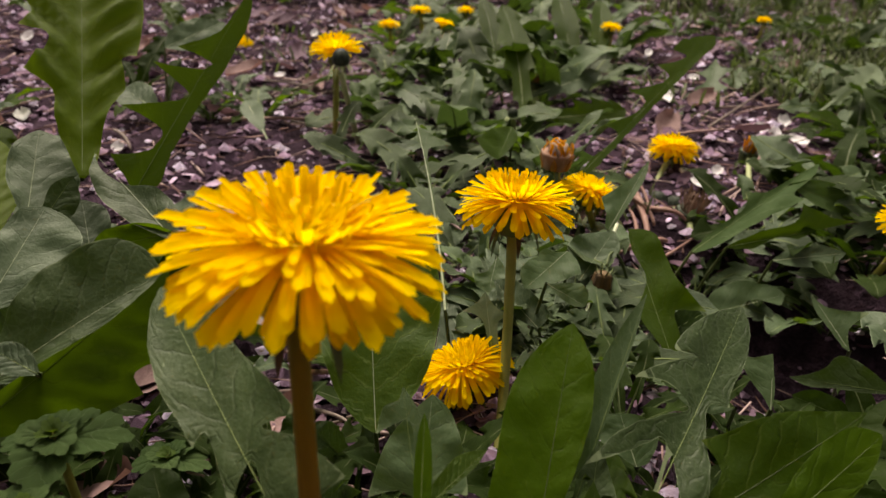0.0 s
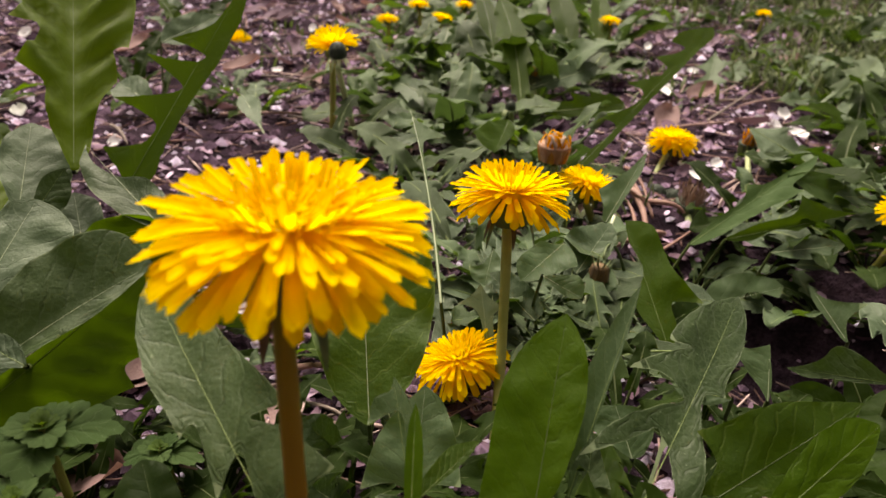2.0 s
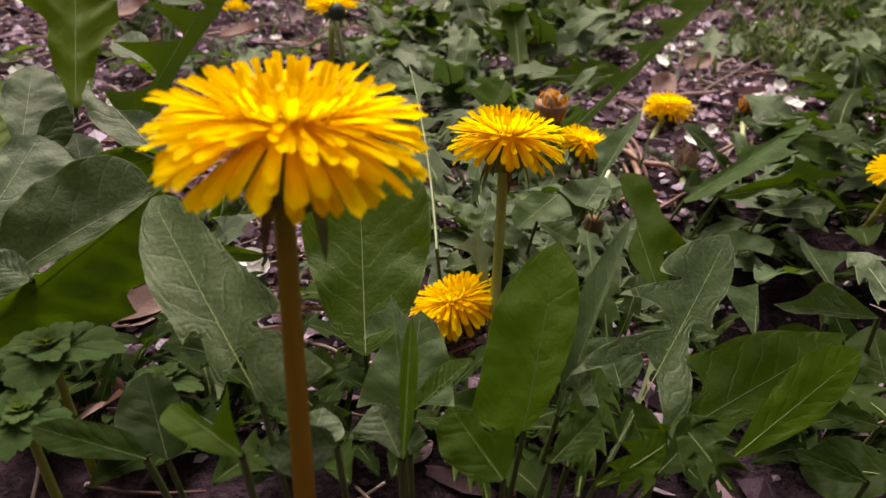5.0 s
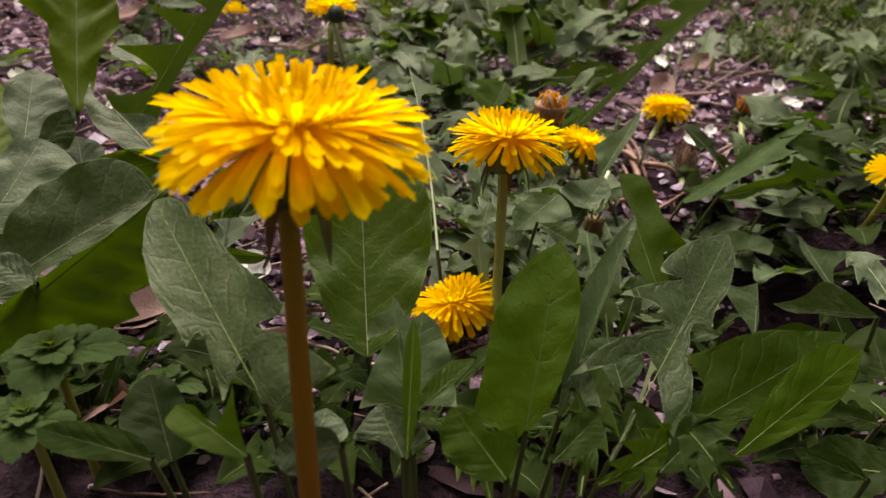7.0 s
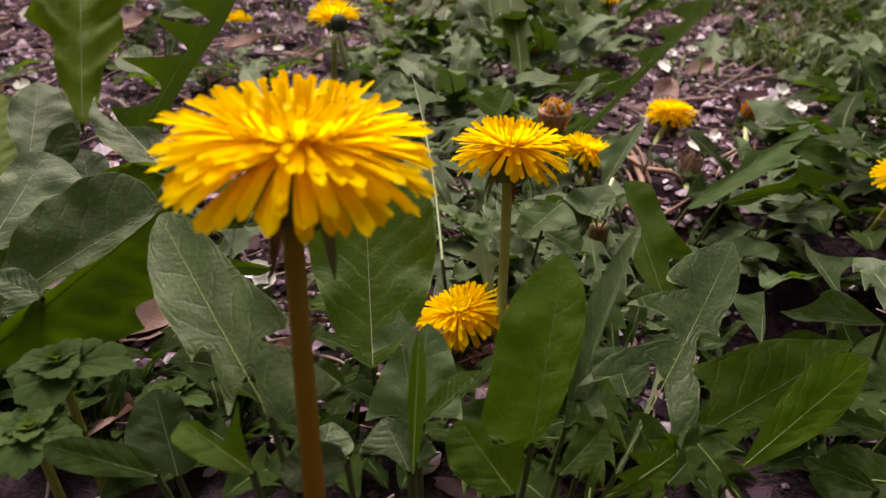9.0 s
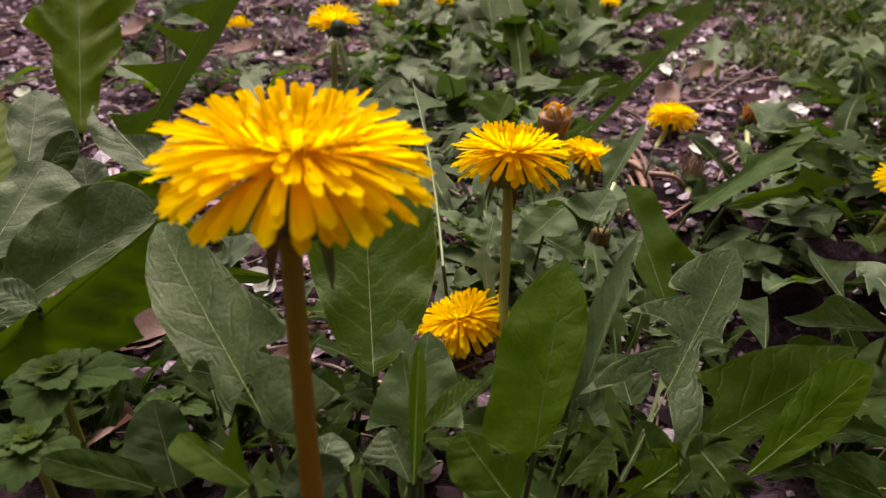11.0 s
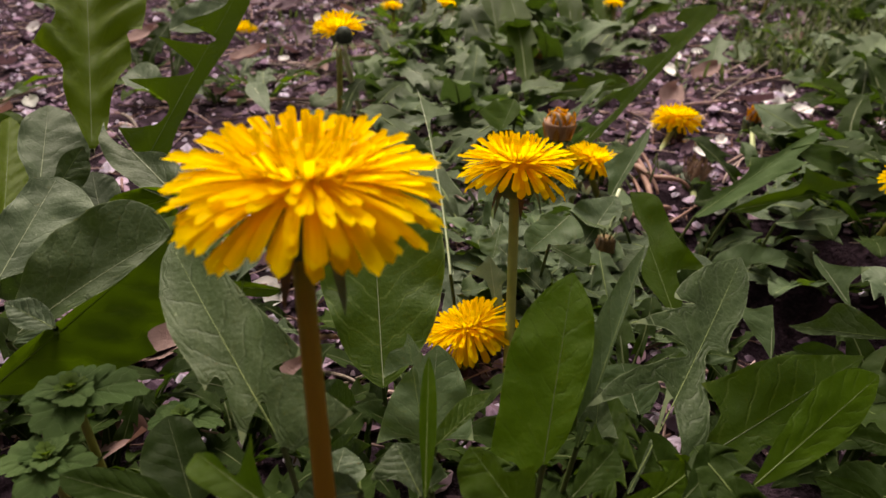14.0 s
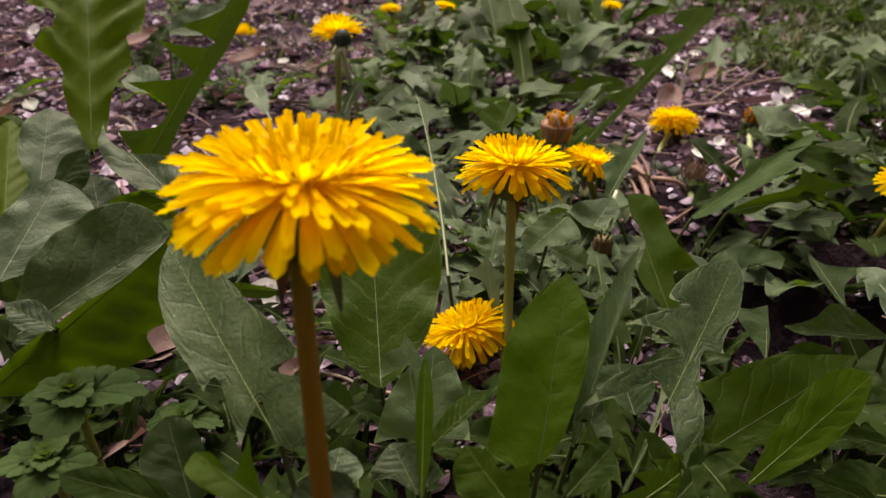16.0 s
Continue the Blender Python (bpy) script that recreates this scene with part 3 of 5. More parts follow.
def closed_head(owner, at, r, axis, tuft=FLUFF, tuft_rise=0.5, label="", orange=False, cup=None, squat=1.0):
    """A bud or a spent head: a barrel of upright bracts, with or without a withered tuft."""
    place = np.array(at, float) - np.array(owner.location)
    prof = [(0.3, -1.0), (0.68, -0.82), (0.78, -0.2), (0.84, 0.25), (0.86, 0.5), (0.5, 0.3)] if tuft else [(0.3, -1.0), (0.8, -0.75), (0.95, -0.2), (0.85, 0.35), (0.5, 0.8), (0.2, 0.95)]
    sides = 16
    verts = [(r * a * math.cos(2 * math.pi * k / sides) * (1 + 0.1 * (k % 2)), r * a * math.sin(2 * math.pi * k / sides) * (1 + 0.1 * (k % 2)), r * h) for a, h in prof for k in range(sides)]
    faces = [(i * sides + k, i * sides + (k + 1) % sides, (i + 1) * sides + (k + 1) % sides, (i + 1) * sides + k) for i in range(len(prof) - 1) for k in range(sides)]
    faces += [tuple(range(sides))[::-1], tuple(5 * sides + k for k in range(sides))]
    head = part("closed_head", mesh_of("closed_head", verts, faces, cup or BUD), owner, label, turned(axis, place) @ Matrix.Diagonal((1, 1, squat, 1)))
    rnd = random.Random(int(abs(at[0] * 1e4)) + 3)
    for k in range(11):
        strip, top_at = [], rnd.uniform(0.15, 0.5) if cup is BRACT_PINK else rnd.uniform(0.35, 0.8) if tuft else rnd.uniform(0.88, 0.98)
        for i in range(9):
            h = -0.95 + (top_at + 0.95) * i / 8
            a = float(np.interp(h, [q[1] for q in prof[:5]], [q[0] for q in prof[:5]]) if tuft else np.interp(h, [q[1] for q in prof], [q[0] for q in prof])) + 0.3 * max(0.0, h - 0.6) * bool(tuft)
            for u in (-1, 0, 1):
                w = 2 * math.pi * k / 11 + u * (0.24 if tuft else 0.3) * (1 - (i / 8) ** 3)
                strip.append((r * (a * 1.05 + 0.1 - 0.05 * u * u) * math.cos(w), r * (a * 1.05 + 0.1 - 0.05 * u * u) * math.sin(w), r * h * 1.02))
        part("upright_bract", mesh_of("upright_bract", strip, grid_faces(9, 3), (BRACT_ORANGE if k % 2 else BRACT_PINK) if cup is BRACT_PINK else cup or (BRACT if tuft else BUD)), head)
    for k in range(10):
        me = bract_mesh("bract", r * (rnd.uniform(0.9, 1.3) if tuft else rnd.uniform(2.0, 2.6)), r * (0.16 if tuft else 0.28), rnd.uniform(0.3, 0.9) if tuft else rnd.uniform(0.3, 0.8), BRACT if tuft else STALK_PALE)
        part("bract", me, head, "", pose(0, 0, -r * 0.95, 0, 0, 36 * k) @ pose(r * 0.5, 0, 0))
    if tuft:
        items = []
        for k in range(60):
            me = rnd.choice(PETALS_ORANGE if orange else PETALS_IN)
            m = pose(0, 0, r * 0.25, 0, 0, k * 137.5) @ pose(r * 0.85 * rnd.random() ** 0.5, 0, 0, rnd.uniform(-40, 40), -rnd.uniform(60, 95), 0) @ Matrix.Diagonal((r * (0.6 + tuft_rise * rnd.uniform(0.4, 2.2)), r * 2.2, r * 2.2, 1))
            items.append((me, m))
        part("tuft", joined(items[:26] if orange else items, "tuft", tuft), head)
        if orange:
            part("withered_floret", joined(items[26:], "withered_floret", PETAL_OLD), head)
    return head


# ---- the ground: one sheet, fine near the camera and coarse towards the horizon ----
HOLLOW = (0.1294, 0.2456, 0.0000)


def ground_z(x, y):
    return (0.006 * noise.noise(Vector((x * 7, y * 7, 0.3))) + 0.0052 * noise.noise(Vector((x * 26, y * 26, 1.7)))
            + 0.0028 * noise.noise(Vector((x * 90, y * 90, 4.1)))
            - 0.045 * math.exp(-(((x - HOLLOW[0]) / 0.055) ** 2 + ((y - HOLLOW[1]) / 0.065) ** 2) ** 2))


def spread(near_from, near_to, step, reach):
    mid = list(np.arange(near_from, near_to, step))
    out, gap, a, b = [], step, near_from, mid[-1]
    low, high = [], []
    while a > -reach or b < reach:
        gap *= 1.35
        a, b = a - gap, b + gap
        low.insert(0, a), high.append(b)
    return low + mid + high


def ground():
    xs, ys = spread(-0.6, 0.7, 0.006, 80), spread(0.02, 1.3, 0.006, 80)
    verts = [(x, y, ground_z(x, y)) for y in ys for x in xs]
    ob = new("ground", mesh_of("ground", verts, grid_faces(len(ys), len(xs)), SOIL))
    return tagged(ob, label="dark plum-brown bare soil littered with debris", category="ground", kind="structure")


ground()


def sky_blocker():
    """A plain slab, added unseen behind the camera to keep the sky off the plants from that side."""
    bm = bmesh.new()
    bmesh.ops.create_cube(bm, size=1, matrix=Matrix.Translation((0, -0.55, 0.48)) @ Matrix.Diagonal((7, 0.2, 1.16, 1)))
    bmesh.ops.bevel(bm, geom=bm.edges[:], offset=0.01, segments=2, affect="EDGES")
    me = bpy.data.meshes.new("wall_back")
    bm.to_mesh(me)
    me.materials.append(BLOCKER)
    tagged(new("wall_back", me), label="plain dark slab added unseen to block the sky", category="wall", kind="structure")


sky_blocker()


def scatter_area(rnd, far=1.5):
    """A random place on the ground; the hollow holds little debris."""
    while True:
        y = 0.15 + (far - 0.15) * rnd.random() ** 1.15
        x = rnd.uniform(-0.16 - 0.62 * y, 0.16 + 0.62 * y)
        if math.hypot(x - HOLLOW[0], y - HOLLOW[1]) > 0.075 or rnd.random() < 0.5:
            return x, y


def outskirts(rnd):
    """A random place on the ground further round, where the same debris goes on more thinly."""
    while True:
        x, y = rnd.gauss(0, 0.9), rnd.gauss(0.6, 0.8)
        if y > -0.42 and not (0.15 < y < 1.5 and abs(x) < 0.16 + 0.62 * y):
            return x, y


def strewn(rnd, near, far):
    for k in range(near + far):
        yield scatter_area(rnd) if k < near else outskirts(rnd)


def crumbs():
    rnd, verts, faces = random.Random(11), [], []
    for x, y in strewn(rnd, 24000, 16000):
        r = rnd.uniform(0.0008, 0.0026) * (2.1 if rnd.random() < 0.13 else 1)
        z, n = ground_z(x, y) + r * 0.3, len(verts)
        a = rnd.uniform(0, 6.28)
        for k in range(5):
            w = a + 1.2566 * k
            verts.append((x + r * rnd.uniform(0.7, 1.3) * math.cos(w), y + r * rnd.uniform(0.7, 1.3) * math.sin(w), z + r * rnd.uniform(-0.4, 0.3)))
        verts += [(x, y, z + r * rnd.uniform(0.5, 0.9)), (x, y, z - r * 0.7)]
        for k in range(5):
            faces += [(n + k, n + (k + 1) % 5, n + 5), (n + (k + 1) % 5, n + k, n + 6)]
    ob = new("soil_crumbs", mesh_of("soil_crumbs", verts, faces, CRUMB, smooth=False))
    tagged(ob, label="loose grey-purple soil crumbs and grit on the ground", category="soil", kind="stuff")


def leaf_litter():
    rnd, verts, faces = random.Random(12), [], []
    for x, y in strewn(rnd, 5200, 5000):
        r, z, n = rnd.uniform(0.0014, 0.0042), 0, len(verts)
        if rnd.random() < 0.06:
            r *= 1.6
        z = ground_z(x, y) + r * 0.3
        m = pose(x, y, z, rnd.uniform(-35, 35), rnd.uniform(-35, 35), rnd.uniform(0, 360))
        long, bend = rnd.uniform(1.0, 2.2), rnd.uniform(-0.6, 0.9)
        for i in range(4):
            for j in range(3):
                u, v = j - 1, i / 1.5 - 1
                w = (1 - 0.75 * v * v) * rnd.uniform(0.75, 1.1)
                verts.append(m @ Vector((r * v * long, r * u * w * 0.8, r * bend * (u * u * 0.5 + v * v * 0.4))))
        faces += [tuple(n + q for q in f) for f in grid_faces(4, 3)]
    ob = new("leaf_litter", mesh_of("leaf_litter", verts, faces, LITTER))
    tagged(ob, label="crumbled purple-brown dead leaves strewn over soil", category="leaf litter", kind="stuff")


def straw_litter():
    rnd, verts, faces = random.Random(13), [], []
    for x, y in strewn(rnd, 5500, 4500):
        size, r = rnd.uniform(0.006, 0.034), rnd.uniform(0.0002, 0.00055) * (2.0 if rnd.random() < 0.14 else 1)
        a, rise = rnd.uniform(0, 6.28), rnd.uniform(-0.02, 0.22)
        z = ground_z(x, y) + 0.001
        d = np.array((math.cos(a), math.sin(a), rise))
        p = np.array((x, y, z))
        bend = np.array((-d[1], d[0], 0)) * size * rnd.uniform(-0.2, 0.2)
        v, f, _ = tube_data([p, p + d * size * 0.5 + bend, p + d * size], [r, r * 0.7], 4, 3)
        n = len(verts)
        verts += v
        faces += [tuple(n + q for q in g) for g in f]
    ob = new("straw_litter", mesh_of("straw_litter", verts, faces, STRAW))
    tagged(ob, label="thin dry brown stalks and straw lying on soil", category="straw", kind="stuff")


crumbs(), leaf_litter(), straw_litter()


def tuft_of_grass(areas, count, low, high, seed, name, label):
    """Blades strewn over round areas (x, y, radius)."""
    rnd, verts, faces = random.Random(seed), [], []
    for _ in range(count):
        ax, ay, ar = rnd.choice(areas)
        a, q = rnd.uniform(0, 6.28), ar * rnd.random() ** 0.6
        x, y = ax + q * math.cos(a), ay + q * math.sin(a)
        size, w = rnd.uniform(low, high), rnd.uniform(0.0007, 0.002)
        lean, way = rnd.uniform(0.2, 1.3), rnd.uniform(0, 6.28)
        d, s = np.array((math.cos(way), math.sin(way), 0)), np.array((-math.sin(way), math.cos(way), 0))
        n = len(verts)
        for i in range(4):
            t = i / 3
            c = np.array((x, y, ground_z(x, y))) + d * size * lean * t ** 1.6 + np.array((0, 0, size * (t - 0.35 * lean * t * t)))
            for u in (-1, 1):
                verts.append(c + s * (u * w * (1 - t) ** 0.6 * (0.7 + t)))
        faces += [tuple(n + q for q in g) for g in grid_faces(4, 2)]
    ob = new(name, mesh_of(name, verts, faces, GRASS))
    tagged(ob, label=label, category="grass", kind="stuff")


tuft_of_grass([(0.62, 0.9, 0.2), (0.5, 1.05, 0.25), (0.35, 1.15, 0.2), (0.42, 0.72, 0.1), (0.7, 1.3, 0.3), (0.1, 1.2, 0.12), (0.33, 0.62, 0.09), (0.5, 0.8, 0.15)], 6500, 0.008, 0.032, 21,
              "short_grass", "short yellowish-green grass and tiny weeds")
tuft_of_grass([(-0.05, 0.75, 0.15), (0.12, 0.62, 0.12), (0.3, 0.4, 0.1), (0.33, 0.3, 0.08), (0.05, 0.36, 0.06)], 900, 0.006, 0.02, 22,
              "sparse_grass", "sparse small grass shoots among dandelion leaves")

# ---- plant A: the tall head nearest the camera, with broad leaves to its side ----
TALL = plant((-0.0101, 0.0483, 0.0), label="tall dandelion with one big yellow head and broad leaves")
stalk(TALL, [(-0.0101, 0.0483, 0.0), (-0.0151, 0.0705, 0.045), (-0.0195, 0.0888, 0.0794), (-0.0215, 0.0987, 0.0988)], [0.0019, 0.0016, 0.0015, 0.0016], STALK_RED, "hollow stalk, green above and red-brown below")
flower(TALL, (-0.0200, 0.0997, 0.1018), 0.0200, (0.03, -0.01, 1), 1.0, 0.85, 1.0, 3, brown=True, bracts=6)

blade(TALL, (-0.0274, 0.0974, 0.0540), (-0.0560, 0.1355, 0.0738), (-0.14, -0.54, 0.83), [(0.118, 0.08), (0.303, 0.136), (0.474, 0.147), (0.62, 0.132), (0.693, 0.134, 1), (0.68, 0.071), (0.92, 0.114, 1), (0.83, -0.015), (0.967, 0.007)], [(0.064, 0.069), (0.239, 0.117), (0.459, 0.151), (0.634, 0.192), (0.787, 0.223, 1), (0.761, 0.097), (0.863, 0.182), (1.048, 0.253, 1), (1.044, 0.1), (1.028, 0.02)], LEAF_SLATE, RIB, arch=0.03, wave=0.05, seed=4)
blade(TALL, (-0.0908, 0.1289, 0.0542), (-0.0625, 0.1535, 0.0672), (0.20, -0.62, 0.76), [(0.011, 0.162), (0.146, 0.302), (0.347, 0.338), (0.576, 0.324), (0.805, 0.201)], [(0.227, 0.073), (0.437, 0.103), (0.774, 0.083), (0.921, 0.04)], LEAF_SLATE, RIB_GREY, arch=0.06, fold=0.3, wave=0.08, seed=5, lean=0.58)
blade(TALL, (-0.1028, 0.1335, 0.0368), (-0.0648, 0.1629, 0.0637), (0.45, -0.85, 0.29), [(0.196, 0.006), (0.613, 0.04), (0.837, 0.055)], [(0.131, 0.154), (0.258, 0.276), (0.412, 0.247), (0.446, 0.337, 1), (0.688, 0.236), (0.871, 0.131)], LEAF_GREEN, RIB_DARK, arch=0.03, fold=0.1, wave=0.06, quilt=0.12, seed=6, lean=0.32)
blade(TALL, (-0.0778, 0.1250, 0.0597), (-0.0894, 0.1291, 0.0634), (0.07, -0.55, 0.83), [(0.309, 0.205), (0.647, 0.225)], [(0.383, 0.25), (0.756, 0.204)], LEAF_GREY, RIB, wave=0.02, quilt=0.0, seed=11, lean=0.68)
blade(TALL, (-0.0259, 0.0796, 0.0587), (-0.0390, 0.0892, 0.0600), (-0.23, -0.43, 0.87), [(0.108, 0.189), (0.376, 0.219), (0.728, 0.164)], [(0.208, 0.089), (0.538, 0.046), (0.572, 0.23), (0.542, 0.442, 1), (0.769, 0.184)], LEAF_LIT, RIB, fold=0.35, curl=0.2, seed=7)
blade(TALL, (-0.0456, 0.0913, 0.0464), (-0.0687, 0.0997, 0.0452), (-0.24, -0.56, 0.79), [(0.123, 0.099), (0.484, 0.119)], [(0.256, 0.111), (0.749, 0.145), (0.921, 0.084)], LEAF_DARK, STALK_DARK, seed=8)
blade(TALL, (-0.0209, 0.0993, 0.0401), (-0.0189, 0.1082, 0.0442), (0.16, -0.45, 0.88), [(0.235, 0.232), (0.638, 0.273)], [(0.169, 0.366), (0.511, 0.519)], LEAF_GREY, RIB_GREY, seed=9)
blade(TALL, (-0.0130, 0.0850, 0.0561), (-0.0240, 0.0857, 0.0530), (-0.25, -0.62, 0.74), [(0.392, -0.333), (0.878, -0.254)], [(0.284, -0.282), (0.784, -0.28)], LEAF_GREY, RIB, seed=10)
# added to fill a shaded gap, with the shade put into its colour
blade(TALL, (-0.0469, 0.1018, 0.0361), (-0.0554, 0.1171, 0.0442), (0.07, -0.44, 0.90), [(0.156, 0.225), (0.559, 0.374)], [(0.158, 0.2), (0.571, 0.274), (0.941, 0.217)], LEAF_DARK, STALK_DARK, seed=12)

# ---- plant B: two yellow heads and upright leaves behind the tall one ----
MIDDLE = plant((0.0139, 0.1668, 0.0000), label="dandelion with two yellow heads and upright deep green leaves")
stalk(MIDDLE, [(0.0170, 0.1644, 0.0000), (0.0191, 0.1804, 0.0015), (0.0206, 0.1935, 0.0293), (0.0211, 0.2082, 0.0581)], [0.0019, 0.0016, 0.0015, 0.0016], STALK, "pale green hollow stalk")
flower(MIDDLE, (0.0221, 0.2106, 0.0630), 0.0170, (0.05, 0.13, 1), 1.0, 1.1, 1.6, 8, brown=True, bracts=9)
stalk(MIDDLE, [(0.0107, 0.1668, 0.0000), (0.0081, 0.1844, -0.0061), (0.0074, 0.1900, 0.0049), (0.0067, 0.1930, 0.0109)], [0.0017, 0.0016, 0.0016], STALK)
flower(MIDDLE, (0.0077, 0.1933, 0.0166), 0.0146, (-0.35, 0.1, 1), 1.0, 1.3, 1.0, 13, bracts=7)
leaf(MIDDLE, (-0.0193, 0.1428, 0.0048), (-0.0286, 0.1420, 0.0141), 0.0075, (0, -0.7, 0.7), LEAF_GREY, RIB_GREY, 0.04, 0.0, kind="toothed", lobes=3, depth=0.4, seed=27, tip=0.6)
leaf(MIDDLE, (0.0123, 0.0997, 0.0303), (0.0041, 0.1146, 0.0375), 0.006, (0, -0.8, 0.6), LEAF_MID, RIB, 0.1, 0.1, kind="toothed", lobes=5, seed=29)
leaf(MIDDLE, (-0.0229, 0.1640, 0.0024), (-0.0340, 0.1610, 0.0185), 0.005, (0, -0.6, 0.8), LEAF_GREY, RIB, 0.1, 0.0, seed=32)
blade(MIDDLE, (-0.0153, 0.1520, 0.0245), (-0.0205, 0.1918, 0.0697), (0.07, -0.74, 0.66), [(0.118, 0.148), (0.314, 0.251), (0.517, 0.253), (0.671, 0.213), (0.853, 0.148), (0.955, 0.069)], [(0.099, 0.16), (0.259, 0.274), (0.438, 0.304), (0.627, 0.278), (0.801, 0.211), (0.931, 0.105)], LEAF_MID, RIB_GREY, arch=-0.02, fold=0.1, wave=0.06, seed=20, quilt=0.05)
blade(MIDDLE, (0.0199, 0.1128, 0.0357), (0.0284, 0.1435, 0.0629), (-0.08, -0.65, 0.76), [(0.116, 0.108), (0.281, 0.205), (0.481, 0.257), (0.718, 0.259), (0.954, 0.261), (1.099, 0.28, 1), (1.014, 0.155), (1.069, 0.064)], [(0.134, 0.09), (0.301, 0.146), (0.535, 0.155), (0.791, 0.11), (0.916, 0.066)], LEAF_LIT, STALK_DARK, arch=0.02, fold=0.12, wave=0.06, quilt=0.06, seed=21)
blade(MIDDLE, (0.0280, 0.1205, 0.0332), (0.0462, 0.1526, 0.0653), (-0.15, -0.66, 0.74), [(0.186, 0.057), (0.451, 0.099), (0.642, 0.089), (0.817, 0.111, 1), (0.85, 0.047)], [(0.245, 0.015), (0.455, 0.011), (0.69, 0.012), (0.883, 0.015)], LEAF_SAGE, RIB, fold=0.25, seed=22)
blade(MIDDLE, (-0.0023, 0.1028, 0.0381), (-0.0074, 0.1247, 0.0592), (0.01, -0.69, 0.72), [(0.09, 0.037), (0.129, 0.139), (0.29, 0.199, 1), (0.228, -0.004), (0.437, -0.026), (0.717, -0.008)], [(0.084, 0.042), (0.205, 0.089), (0.38, 0.122), (0.585, 0.068), (0.794, 0.042)], LEAF_SAGE, RIB, fold=0.15, seed=23)
blade(MIDDLE, (-0.0035, 0.1235, 0.0303), (-0.0015, 0.1387, 0.0469), (0.01, -0.74, 0.67), [(0.22, 0.188), (0.542, 0.395), (1.002, 0.494, 1), (0.921, 0.217)], [(0.159, 0.191), (0.501, 0.344), (0.894, 0.431, 1), (0.902, 0.167)], LEAF_SAGE, RIB_GREY, seed=24)
blade(MIDDLE, (-0.0019, 0.1113, 0.0415), (0.0094, 0.1193, 0.0486), (-0.00, -0.66, 0.76), [(0.318, 0.189), (0.622, 0.183), (0.875, 0.128)], [(0.273, 0.055), (0.593, 0.045)], LEAF_MID, RIB, seed=25)
blade(MIDDLE, (-0.0040, 0.0995, 0.0404), (-0.0092, 0.1086, 0.0450), (-0.08, -0.49, 0.87), [(0.122, 0.245), (0.423, 0.629, 1), (0.605, 0.252)], [(0.202, 0.245), (0.488, 0.445), (0.949, 0.524, 1), (0.933, 0.201)], LEAF_SLATE, RIB, fold=0.25, seed=26)
blade(MIDDLE, (0.0173, 0.1916, 0.0141), (0.0142, 0.2093, 0.0335), (-0.07, -0.74, 0.67), [(0.155, 0.124), (0.241, 0.3, 1), (0.354, 0.082), (0.721, 0.023)], [(0.243, 0.11), (0.374, 0.31, 1), (0.409, 0.114), (0.735, 0.076)], LEAF_PALE, RIB_GREY, seed=30)
blade(MIDDLE, (0.0130, 0.0859, 0.0491), (0.0043, 0.0975, 0.0542), (-0.37, -0.59, 0.71), [(0.133, 0.258), (0.424, 0.372), (0.819, 0.241)], [(0.257, 0.177), (0.519, 0.169), (0.672, 0.454, 1), (0.926, 0.202)], LEAF_GREEN, RIB, seed=31)
blade(MIDDLE, (-0.0033, 0.0963, 0.0430), (-0.0029, 0.1161, 0.0598), (0.03, -0.65, 0.76), [(0.166, 0.045), (0.482, 0.061), (0.796, 0.036)], [(0.203, 0.054), (0.518, 0.072), (0.794, 0.05)], LEAF_LIT, RIB, fold=0.3, seed=33)

# ---- plant C: the toothed leaves before the dark hollow ----
TOOTHED = plant((0.0550, 0.1450, 0.0000), label="dandelion rosette of sharply toothed grey-green leaves")
leaf(TOOTHED, (0.0325, 0.1012, 0.0332), (0.0508, 0.1135, 0.0354), 0.006, (0, -0.8, 0.6), LEAF_GREEN, RIB, 0.12, 0.0, kind="toothed", lobes=5, seed=48)
leaf(TOOTHED, (0.0580, 0.1012, 0.0332), (0.0502, 0.1151, 0.0385), 0.007, (0, -0.8, 0.6), LEAF_DARK, RIB, 0.1, 0.0, kind="toothed", lobes=4, depth=0.8, seed=49)
leaf(TOOTHED, (0.0293, 0.1002, 0.0313), (0.0371, 0.1323, 0.0392), 0.0065, (0, -0.9, 0.4), LEAF_GREEN, RIB, 0.03, 0.0, kind="toothed", lobes=6, seed=50)
blade(TOOTHED, (0.0368, 0.1102, 0.0306), (0.0754, 0.1672, 0.0544), (0.19, -0.49, 0.85), [(0.101, 0.064), (0.232, 0.126), (0.371, 0.148), (0.347, 0.072), (0.45, 0.159), (0.57, 0.218, 1), (0.496, 0.12), (0.526, 0.025), (0.606, 0.093), (0.726, 0.176), (0.868, 0.213, 1), (0.766, 0.132), (0.661, 0.056), (0.739, 0.023), (0.897, 0.008)], [(0.109, 0.055), (0.264, 0.076), (0.368, 0.068), (0.44, 0.08, 1), (0.479, 0.023), (0.584, 0.056), (0.734, 0.12), (0.898, 0.129, 1), (0.752, 0.034), (0.692, -0.012), (0.899, 0.008)], LEAF_SLATE, RIB, arch=0.03, fold=0.12, wave=0.03, seed=41)
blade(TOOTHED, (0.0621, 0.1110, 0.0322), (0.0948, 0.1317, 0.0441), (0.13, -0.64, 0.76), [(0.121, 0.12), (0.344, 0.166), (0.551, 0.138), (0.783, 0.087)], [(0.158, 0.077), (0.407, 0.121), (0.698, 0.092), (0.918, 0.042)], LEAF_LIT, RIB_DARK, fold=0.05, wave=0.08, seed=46)
